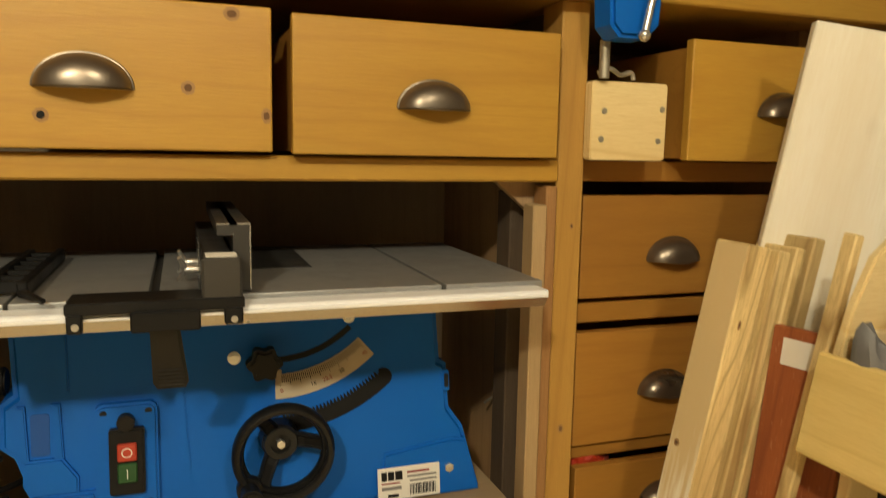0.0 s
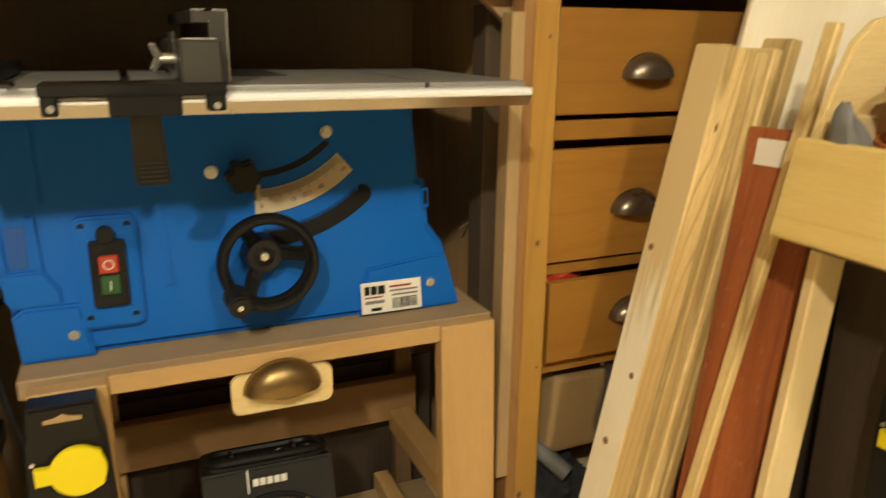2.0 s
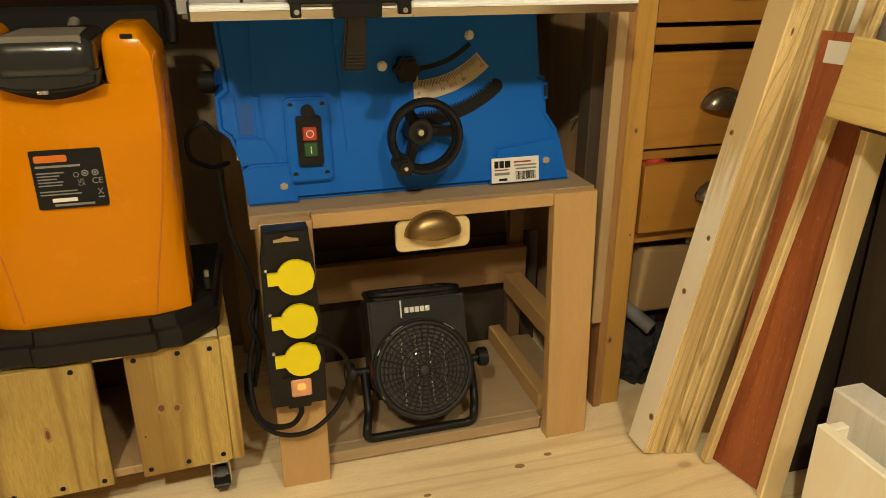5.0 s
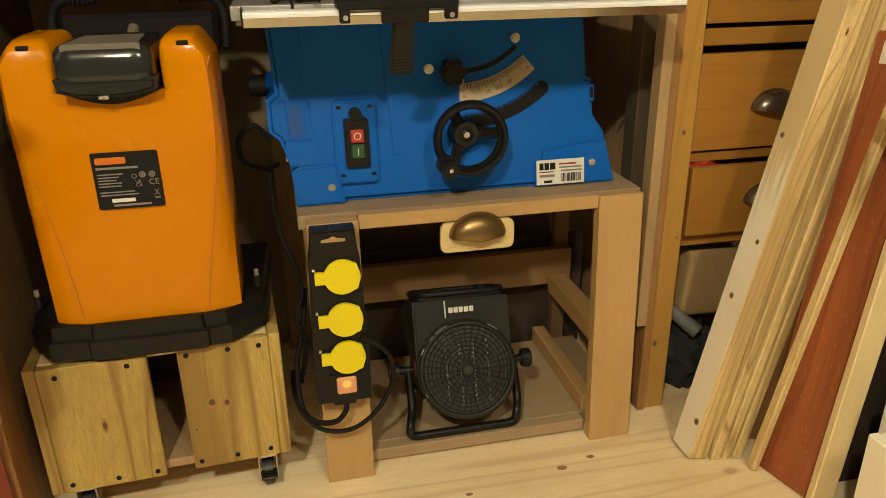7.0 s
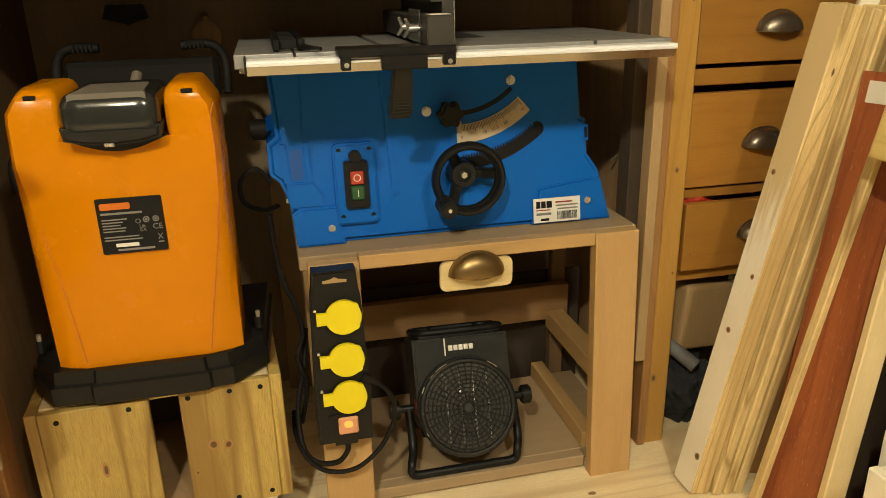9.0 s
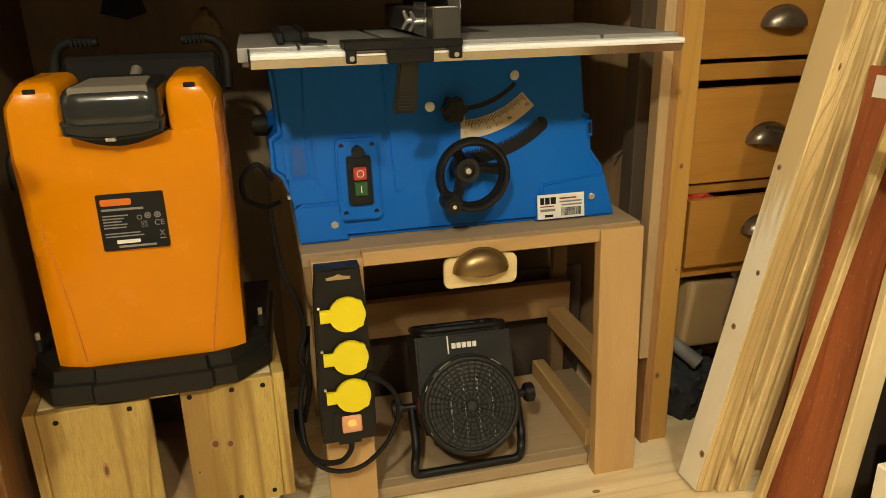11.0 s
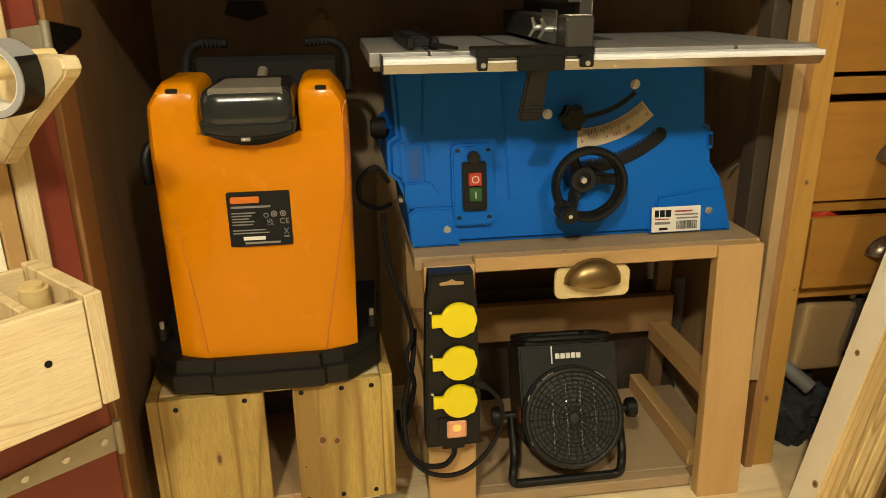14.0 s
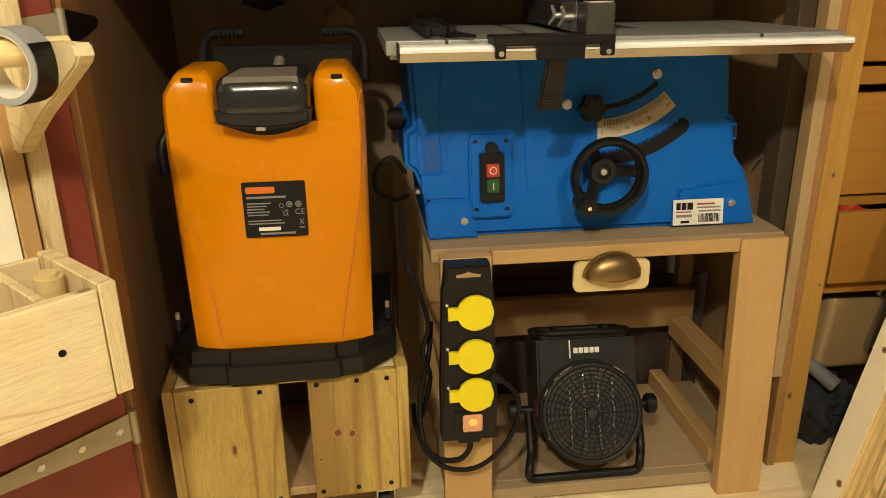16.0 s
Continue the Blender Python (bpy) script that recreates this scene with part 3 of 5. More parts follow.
part("tube", rod((0.770, 1.29, 0.222), (0.824, 1.200, 0.176), 0.0165, 0.018, 20, r=0.002), grey_tube, hose, "", True)
part("bore", rod((0.8240, 1.2000, 0.1760), (0.8246, 1.1990, 0.1755), 0.013, seg=20), black_plastic, hose)
bag = bmesh.new()
bmesh.ops.create_icosphere(bag, subdivisions=5, radius=1.0)
for v in bag.verts:
    d = v.co.normalized()
    k = 1 + 0.34 * noise.noise(d * 2.3) + 0.22 * abs(noise.noise(d * 4.0 + Vector((3, 1, 2)))) + 0.02 * noise.noise(d * 12.0)
    v.co = Vector((0.835 + 0.085 * d.x * k, 1.30 + 0.09 * d.y * k, max(0.0, 0.080 + 0.086 * d.z * k)))
single("dark_bag", bag, cloth, "crumpled dark cloth bag on the floor", "bag", smooth=True)

# ---- saw cart ----
cart = thing("saw_cart", (0.26, 1.3, 0), "beech plank cart with a dusty lower shelf", "cart")
lean = Matrix(((1, 0, 0, 0), (0, 1, 0.055, 0), (0, 0, 1, 0), (0, 0, 0, 1)))
part("leg", box(0.508, 0.604, 1.088, 1.118, 0.0, 0.571, 0.002, m=lean), beech_up, cart)
part("leg", box(-0.078, 0.019, 1.082, 1.112, 0.0, 0.566, 0.002, m=lean), beech_up, cart)
# same cart leg, but in dark panel wood to paint the shade back there
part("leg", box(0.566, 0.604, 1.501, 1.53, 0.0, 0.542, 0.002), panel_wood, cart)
part("leg", box(-0.078, 0.012, 1.501, 1.53, 0.0, 0.542, 0.002), beech_up, cart)
part("top_board", box(-0.092, 0.612, 1.150, 1.58, 0.544, 0.572, 0.002), dusty_board, cart, "dusty board top")
part("front_rail", box(0.0195, 0.5075, 1.122, 1.149, 0.545, 0.573, 0.002), beech_x, cart)
part("shelf_edge", box(0.0195, 0.5065, 1.122, 1.1515, 0.008, 0.036, 0.002), dusty_board, cart)
part("shelf", box(-0.07, 0.632, 1.152, 1.50, 0.008, 0.036, 0.002), dusty_board, cart, "dusty lower shelf board")
part("back_rail", box(-0.07, 0.603, 1.472, 1.50, 0.215, 0.312, 0.002), back_rail_wood, cart)
part("side_rail", box(0.540, 0.588, 1.13, 1.471, 0.196, 0.242, 0.002), beech_y, cart)
# added board, near-black in place of the deep shade below the back rail
part("back_board", box(-0.07, 0.66, 1.532, 1.544, 0.0, 0.33, 0.001), stand_and_shade_board, cart, "added near-black board standing in for shade behind the shelf")
part("side_rail", box(0.512, 0.545, 1.150, 1.50, 0.037, 0.078, 0.002), beech_y, cart)
part("side_rail", box(-0.06, -0.02, 1.13, 1.47, 0.198, 0.240, 0.002), beech_y, cart)
plate = part("pull_plate", prism(rounded(0.178, 0.328, 0.480, 0.542, 0.014), 1.120, 1.130, 0.001), ply, cart, "pale plywood handle plate")
cup_pull(0.252, 1.119, 0.560, 0.112, 0.047, brass, plate, 0.030)
for x in (0.198, 0.240, 0.285):
    screw((x, 1.137, 0.573), 0.003, cart, dull_steel, (0, 0, 1))

# ---- table saw ----
saw = thing("table_saw", (0.22, 1.38, 0.573), "blue bench table saw with a grey metal top", "table saw")
Y0 = 1.214
shear = Matrix(((1, 0, 0, 0), (0, 1, 0.15, -0.15 * 0.6), (0, 0, 1, 0), (0, 0, 0, 1)))
hull = prism([(-0.090, 0.5735), (-0.096, 0.655), (-0.112, 0.700), (-0.130, 0.715), (-0.130, 0.775), (-0.112, 0.788), (-0.120, 0.932), (0.512, 0.932), (0.518, 0.79), (0.530, 0.784), (0.532, 0.712), (0.556, 0.678), (0.582, 0.5735)], Y0, 1.55, 0.010, m=shear, seg=3)
body = part("body", hull, blue_plastic, saw, "", True)
part("foot", prism([(-0.088, 0.574), (-0.094, 0.640), (-0.080, 0.650), (-0.008, 0.650), (0.006, 0.574)], Y0 - 0.010, Y0 + 0.02, 0.004, m=shear), blue_plastic, body, "", True)
part("foot", prism([(0.40, 0.574), (0.415, 0.650), (0.53, 0.664), (0.557, 0.66), (0.577, 0.574)], Y0 - 0.006, Y0 + 0.02, 0.004, m=shear), blue_plastic, body, "", True)
part("rib", prism([(-0.062, 0.79), (-0.056, 0.93), (-0.044, 0.93), (-0.040, 0.79)], Y0 - 0.005, Y0 + 0.01, 0.002, m=shear), blue_plastic, body, "", True)
part("rib", prism([(0.106, 0.66), (0.092, 0.93), (0.104, 0.93), (0.121, 0.66)], Y0 - 0.004, Y0 + 0.01, 0.002, m=shear), blue_plastic, body, "", True)
part("clip", prism(rounded(0.519, 0.531, 0.742, 0.775, 0.002), Y0 - 0.003, Y0 + 0.004, 0.001, m=shear), blue_plastic, body)
panel = part("switch_panel", prism(rounded(-0.008, 0.076, 0.612, 0.770, 0.012), Y0 - 0.014, Y0 + 0.01, 0.004, m=shear), blue_plastic, saw, "", True)
for x, z in ((0.004, 0.757), (0.064, 0.757), (0.004, 0.628), (0.064, 0.628)):
    screw((x, Y0 - 0.013 + 0.15 * (z - 0.6), z), 0.0055, panel, black_plastic)
sw = part("switch", prism(rounded(0.011, 0.058, 0.646, 0.738, 0.004), Y0 - 0.026, Y0, 0.003, m=shear), black_plastic, saw, "", True)
part("reset_button", rod((0.034, Y0 - 0.014 + 0.022, 0.747), (0.034, Y0 - 0.030 + 0.022, 0.747), 0.012, seg=20, r=0.002), black_plastic, saw, "", True)
part("stop_button", box(0.022, 0.048, Y0 - 0.031, Y0 - 0.016, 0.694, 0.719, 0.002, m=shear), red_plastic, sw, "red off button")
part("start_button", box(0.022, 0.048, Y0 - 0.031, Y0 - 0.016, 0.664, 0.691, 0.002, m=shear), green_plastic, sw, "green on button")
part("mark", torus((0.035, Y0 - 0.0315 + 0.016, 0.707), 0.0065, 0.001, n=18, seg=5), paper, sw)
part("mark", box(0.0342, 0.0358, Y0 - 0.0325, Y0 - 0.0308, 0.671, 0.684, 0, m=shear), paper, sw)
for x, z in ((-0.020, 0.607), (0.524, 0.618), (0.364, 0.872), (0.186, 0.820)):
    y = Y0 + 0.15 * (z - 0.6)
    b = rod((x, y + 0.004, z), (x, y - (0.012 if z < 0.8 else 0.008), z), 0.0080, seg=6, r=0.001)
    rod((x, y + 0.004, z), (x, y - 0.003, z), 0.0098, seg=20, bm=b)
    part("bolt", b, steel, saw, "zinc hex bolt")
part("bolt", rod((-0.089, 1.36, 0.63), (-0.102, 1.36, 0.63), 0.009, seg=6), steel, saw)


def sector(r0, r1, a0, a1, y0, y1, n=24, bm=None, cx=0.250, cz=0.985):
    pts = [(cx + r0 * math.cos(radians(a0 + (a1 - a0) * k / n)), cz + r0 * math.sin(radians(a0 + (a1 - a0) * k / n))) for k in range(n + 1)]
    pts += [(cx + r1 * math.cos(radians(a1 + (a0 - a1) * k / n)), cz + r1 * math.sin(radians(a1 + (a0 - a1) * k / n))) for k in range(n + 1)]
    return prism(pts, y0, y1, 0, bm, shear)


scale = part("tilt_scale", sector(0.195, 0.232, -91, -48.5, Y0 - 0.0025, Y0 + 0.003), scale_paper, saw, "cream tilt scale with black ticks")
ticks = bmesh.new()
for k in range(46):
    a = -89 + 39 * k / 45
    sector(0.1965, 0.207 if k % 5 else 0.212, a - 0.12, a + 0.12, Y0 - 0.0034, Y0 - 0.002, 1, ticks)
part("tick_marks", ticks, ink, scale)
for figure, a, mt in (("0", -88.5, red_ink), ("15", -75.5, ink), ("22.5", -69.5, red_ink), ("30", -63, ink), ("45", -51, red_ink)):
    fx, fz = 0.250 + 0.2200 * math.cos(radians(a)), 0.985 + 0.2200 * math.sin(radians(a))
    text_on(figure, 0.0095, (fx, Y0 - 0.0032 + 0.15 * (fz - 0.6), fz), -(a + 90), mt, scale)
part("arc_slot", sector(0.168, 0.177, -92, -48, Y0 - 0.0015, Y0 + 0.004), black_plastic, saw, "dark slot")
rack = [(0.285, -90 + 38.5 * k / 24) for k in range(25)]
rack += [(0.2705 + 0.0145 * math.cos(radians(t)), -51.5 + 3.0 * math.sin(radians(t))) for t in range(20, 171, 25)]
for k in range(28):
    rack += [(0.2625, -52.6 - 1.3 * k), (0.2545, -53.0 - 1.3 * k), (0.2545, -53.3 - 1.3 * k)]
rack = [(0.250 + r * math.cos(radians(t)), 0.985 + r * math.sin(radians(t))) for r, t in rack]
part("rack_slot", prism(rack, Y0 - 0.0015, Y0 + 0.004, 0, None, shear), ink, saw, "black toothed slot")
# locking knob
kb = bmesh.new()
ky = Y0 + 0.15 * 0.216
lobes = [(0.228 + (0.024 + 0.003 * math.cos(6 * a)) * math.cos(a), 0.816 + (0.024 + 0.003 * math.cos(6 * a)) * math.sin(a)) for a in (2 * math.pi * k / 48 for k in range(48))]
prism(lobes, ky - 0.042, ky - 0.012, 0.005, kb)
rod((0.228, ky - 0.014, 0.816), (0.228, ky + 0.006, 0.816), 0.012, seg=16, bm=kb)
part("lock_knob", kb, black_plastic, saw, "", True)
part("pointer", box(0.247, 0.256, Y0 - 0.006, Y0 - 0.002, 0.775, 0.798, 0.001, m=shear), scale_paper, saw)

# hand wheel: a dished rim in front of a sunk hub
WX, WY, WZ = 0.248, 1.152, 0.698


def turned_ring(profile, n=48):
    """A ring round the wheel's axle; profile: (radius, depth) points."""
    own = bmesh.new()
    rings = [[own.verts.new((WX + r * math.cos(2 * math.pi * k / n), WY + y, WZ + r * math.sin(2 * math.pi * k / n))) for k in range(n)] for r, y in profile]
    for a, b in zip(rings, rings[1:] + rings[:1]):
        for k in range(n):
            own.faces.new((a[k], a[(k + 1) % n], b[(k + 1) % n], b[k]))
    return own


wheel = part("hand_wheel", turned_ring([(0.0605, -0.004), (0.0635, -0.0085), (0.0685, -0.0095), (0.0725, -0.006), (0.0740, 0.002), (0.0735, 0.012), (0.0710, 0.014), (0.0670, 0.013), (0.0645, 0.006), (0.0615, 0.002)]), black_plastic, saw, "black plastic hand wheel", True)
part("inner_rim", turned_ring([(0.0560, 0.010), (0.0580, 0.006), (0.0640, 0.006), (0.0660, 0.014), (0.0630, 0.020), (0.0570, 0.018)]), black_plastic, wheel, "", True)
for a in (4, 122, 240):
    d = Vector((math.cos(radians(a)), 0, math.sin(radians(a))))
    e = Vector((-d.z, 0, d.x))
    secs = []
    for r, y, w in ((0.018, 0.046, 0.012), (0.034, 0.036, 0.0115), (0.050, 0.020, 0.0105), (0.063, 0.008, 0.013)):
        c = Vector((WX, WY + y, WZ)) + d * r
        secs.append([tuple(c + e * w * u + Vector((0, v, 0))) for u, v in ((-1, 0.002), (-0.75, -0.003), (-0.5, 0.0), (0.5, 0.0), (0.75, -0.003), (1, 0.002), (1, 0.010), (-1, 0.010))])
    part("spoke", loft(secs), black_plastic, wheel)
hub = rod((WX, WY + 0.044, WZ), (WX, WY + 0.076, WZ), 0.027, 0.030, 28, r=0.002)
part("hub", hub, black_plastic, wheel, "", True)
part("hub_collar", turned_ring([(0.0150, 0.038), (0.0240, 0.038), (0.0260, 0.042), (0.0260, 0.050), (0.0150, 0.050)], 32), dusty_black, wheel, "", True)
part("hub_bolt", rod((WX, WY + 0.034, WZ), (WX, WY + 0.046, WZ), 0.0065, seg=6, r=0.001), steel, wheel, "bright hex bolt")
crank = bmesh.new()
rod((WX - 0.050, WY - 0.044, WZ - 0.047), (WX - 0.050, WY - 0.002, WZ - 0.047), 0.0165, 0.0125, 22, crank, 0.004)
rod((WX - 0.050, WY - 0.006, WZ - 0.047), (WX - 0.050, WY + 0.012, WZ - 0.047), 0.018, seg=20, bm=crank, r=0.002)
part("crank_knob", crank, black_plastic, wheel, "", True)
part("crank_screw", rod((WX - 0.050, WY - 0.0455, WZ - 0.047), (WX - 0.050, WY - 0.043, WZ - 0.047), 0.004, seg=10), steel, wheel, "bright screw head")

# sticker
stick = part("sticker", box(0.4020, 0.5070, Y0 - 0.0095, Y0 - 0.0075, 0.578, 0.629, 0.0004, m=shear), paper, saw, "white printed sticker")
yb = Y0 - 0.0102
for x0, x1, z0, z1, mt in ((0.4080, 0.4170, 0.609, 0.623, ink), (0.4190, 0.4290, 0.609, 0.623, ink), (0.4310, 0.4430, 0.609, 0.623, ink), (0.4080, 0.4390, 0.6035, 0.6055, red_ink), (0.4080, 0.4410, 0.594, 0.599, grey_print), (0.4180, 0.4360, 0.582, 0.587, ink)):
    part("print_bar", box(x0, x1, yb, yb + 0.001, z0, z1, 0, m=shear), mt, stick)
codes = bmesh.new()
x = 0.4550
while x < 0.5000:
    w = random.choice((0.0007, 0.0012, 0.0018))
    box(x, x + w, yb, yb + 0.001, 0.583, 0.600, 0, codes, shear)
    x += w + random.choice((0.0008, 0.0014))
part("barcode", codes, ink, stick)
for x0, x1, z0 in ((0.4510, 0.4890, 0.618), (0.4510, 0.5010, 0.611), (0.4550, 0.5010, 0.604)):
    part("print_bar", box(x0, x1, yb, yb + 0.001, z0, z0 + 0.003, 0, m=shear), red_ink if z0 > 0.615 else grey_print, stick)

# left flank of the body: ledge, ribs and adjusting knob
part("ledge", prism([(-0.100, 0.665), (-0.100, 0.700), (-0.050, 0.700), (-0.030, 0.672), (-0.030, 0.650), (-0.092, 0.650)], Y0 - 0.008, Y0 + 0.02, 0.003, m=shear), blue_plastic, body, "", True)
for x in (-0.104, -0.060):
    part("rib", prism([(x, 0.70), (x - 0.003, 0.775), (x + 0.008, 0.775), (x + 0.012, 0.70)], Y0 - 0.007, Y0 + 0.01, 0.002, m=shear), blue_plastic, body, "", True)
# flat patch in darker blue paints the shade of a pocket
part("pocket", prism(rounded(-0.090, -0.066, 0.704, 0.762, 0.004), Y0 - 0.0012, Y0 + 0.004, 0.0005, m=shear), pocket_shade_blue, body, "flat patch painted with a pocket's shade")
part("slot", prism(rounded(0.522, 0.529, 0.748, 0.770, 0.002), Y0 - 0.0045, Y0 + 0.002, 0.0005, m=shear), ink, body)
part("side_knob", rod((-0.128, 1.30, 0.795), (-0.158, 1.30, 0.795), 0.022, 0.020, 10, r=0.003), rubber, saw, "", True)

# metal top, rail and fence
def table_plate(name, x0, x1):
    b = box(x0, x1, 1.035, 1.470, 0.938, 0.960, 0.0015, seg=2)
    return part(name, b, grey_alu, saw, "grey cast metal plate", False)


table_plate("side_wing", -0.166, -0.073)
table_plate("main_table", -0.069, 0.076)
table_plate("main_table", 0.088, 0.444)
table_plate("side_wing", 0.450, 0.594)
part("slot_bed", box(0.0765, 0.0875, 1.04, 1.465, 0.938, 0.950, 0.001), dark_shadow_plastic, saw)
part("apron", box(-0.16, 0.588, 1.05, 1.46, 0.930, 0.9375, 0.001), grey_alu, saw)
part("insert_plate", box(0.21, 0.30, 1.22, 1.42, 0.9602, 0.9612, 0.0003), dark_shadow_plastic, saw)
turned = Matrix(((0, 1, 0, 0), (1, 0, 0, 0), (0, 0, 1, 0), (0, 0, 0, 1)))
rail = part("front_rail", prism([(1.034, 0.9445), (0.993, 0.9445), (0.992, 0.948), (0.996, 0.9495), (0.996, 0.9515), (0.999, 0.9535), (1.034, 0.9535)], -0.147, 0.582, 0.0006, m=turned), alu, saw, "bright aluminium guide rail")
part("lower_lip", prism([(1.034, 0.944), (0.9935, 0.944), (1.003, 0.930), (1.034, 0.930)], -0.147, 0.582, 0.0005, m=turned), polished, rail, "polished lower lip that mirrors the floor")
part("rail_cap", box(-0.1500, -0.1473, 0.991, 1.034, 0.931, 0.959, 0.001), dusty_black, saw)
part("rail_cap", box(0.5823, 0.584, 0.996, 1.034, 0.943, 0.9535, 0.0006), alu, saw)
fence = part("rip_fence", box(0.138, 0.174, 1.02, 1.44, 0.967, 1.010, 0.002), profile_metal, saw, "dull metal fence")
part("end_cap", box(0.136, 0.181, 0.985, 1.03, 0.955, 1.013, 0.003), profile_metal, fence, "dark brushed metal end block")
part("clear_guard", box(0.1335, 0.1360, 1.035, 1.125, 0.9675, 1.020, 0.0006), clear, fence, "clear plastic guard block")
part("cap_sticker", box(0.141, 0.176, 0.988, 1.024, 1.0131, 1.0137, 0), paper, fence)
cl = bmesh.new()
box(-0.006, 0.183, 0.982, 1.045, 0.953, 0.967, 0.002, cl)
box(-0.004, 0.012, 0.978, 0.99, 0.934, 0.955, 0.002, cl)
box(0.060, 0.134, 0.976, 0.992, 0.932, 0.955, 0.002, cl)
box(0.160, 0.181, 0.978, 0.99, 0.936, 0.955, 0.002, cl)
part("clamp", cl, black_plastic, fence)
hang = Matrix(((1, 0, -0.05, 0.05 * 0.945), (0, 1, -0.72, 0.72 * 0.945), (0, 0, 1, 0), (0, 0, 0, 1)))
part("clamp_lever", prism([(0.078, 0.842), (0.074, 0.852), (0.079, 0.945), (0.110, 0.945), (0.115, 0.852), (0.111, 0.842)], 0.976, 0.990, 0.004, m=hang), dusty_black, fence, "", True)
for k in range(5):
    part("grip_ridge", box(0.080, 0.110, 0.9745, 0.977, 0.848 + 0.006 * k, 0.850 + 0.006 * k, 0.0005, m=hang), dusty_black, fence)
for x in (0.005, 0.066, 0.090, 0.126, 0.171):
    screw((x, 0.9775, 0.942), 0.004, fence, steel)
for y in (1.05, 1.11):
    wing = rod((0.137, y, 0.990), (0.118, y, 0.990), 0.005, seg=10)
    rod((0.120, y, 0.990), (0.112, y - 0.008, 1.006), 0.004, 0.0025, 8, wing)
    rod((0.120, y, 0.990), (0.112, y + 0.008, 0.976), 0.004, 0.0025, 8, wing)
    part("wing_nut", wing, steel, fence, "", True)
PX0, PX1, PZ0, PZ1 = 0.156, 0.196, 1.031, 1.046
outline = [(PX0, PZ0), (PX0, PZ1), (PX0 + 0.024, PZ1), (PX0 + 0.024, PZ1 - 0.003), (PX1 - 0.025, PZ1 - 0.003), (PX1 - 0.025, PZ1), (PX1, PZ1), (PX1, 0.962), (PX1 - 0.021, 0.962), (PX1 - 0.021, PZ0)]
profile = part("sliding_profile", prism(outline, 1.045, 1.42, 0.0006), profile_metal, fence, "grey aluminium fence profile")
part("profile_slot", box(PX0 + 0.020, PX1 - 0.022, 1.0435, 1.0448, PZ1 - 0.0145, PZ1 - 0.013, 0), steel, profile)
for x0, x1 in ((PX0, PX0 + 0.024), (PX1 - 0.025, PX1)):
    part("bright_edge", box(x0, x1, 1.0435, 1.0448, PZ1 - 0.0016, PZ1 + 0.0002, 0), steel, profile)
part("bright_edge", box(PX1 - 0.0014, PX1 + 0.0002, 1.0435, 1.0448, 0.964, PZ1 - 0.002, 0), steel, profile)
ladder = bmesh.new()
box(-0.104, -0.092, 1.06, 1.36, 0.962, 0.980, 0.002, ladder)
box(-0.064, -0.052, 1.06, 1.36, 0.962, 0.980, 0.002, ladder)
for k in range(7):
    box(-0.092, -0.064, 1.08 + 0.04 * k, 1.088 + 0.04 * k, 0.964, 0.978, 0.001, ladder)
rod((-0.060, 1.065, 0.968), (-0.030, 1.015, 0.966), 0.005, 0.003, 10, ladder)
gauge = single("push_stick", ladder, black_plastic, "black plastic push stick lying on the saw table", "push stick")

# ---- socket strip on the cart leg ----
def cap_outline(cx, cz, r):
    pts = []
    for k in range(40):
        a = radians(-160 + 320 * k / 39)
        rr = r * (1.07 if abs(abs(math.degrees(a)) - 42) < 8 else 1.0)
        pts.append((cx + rr * math.cos(a), cz + rr * math.sin(a)))
    return pts + [(cx - 1.48 * r, cz + 0.36 * r), (cx - 1.48 * r, cz - 0.36 * r)]


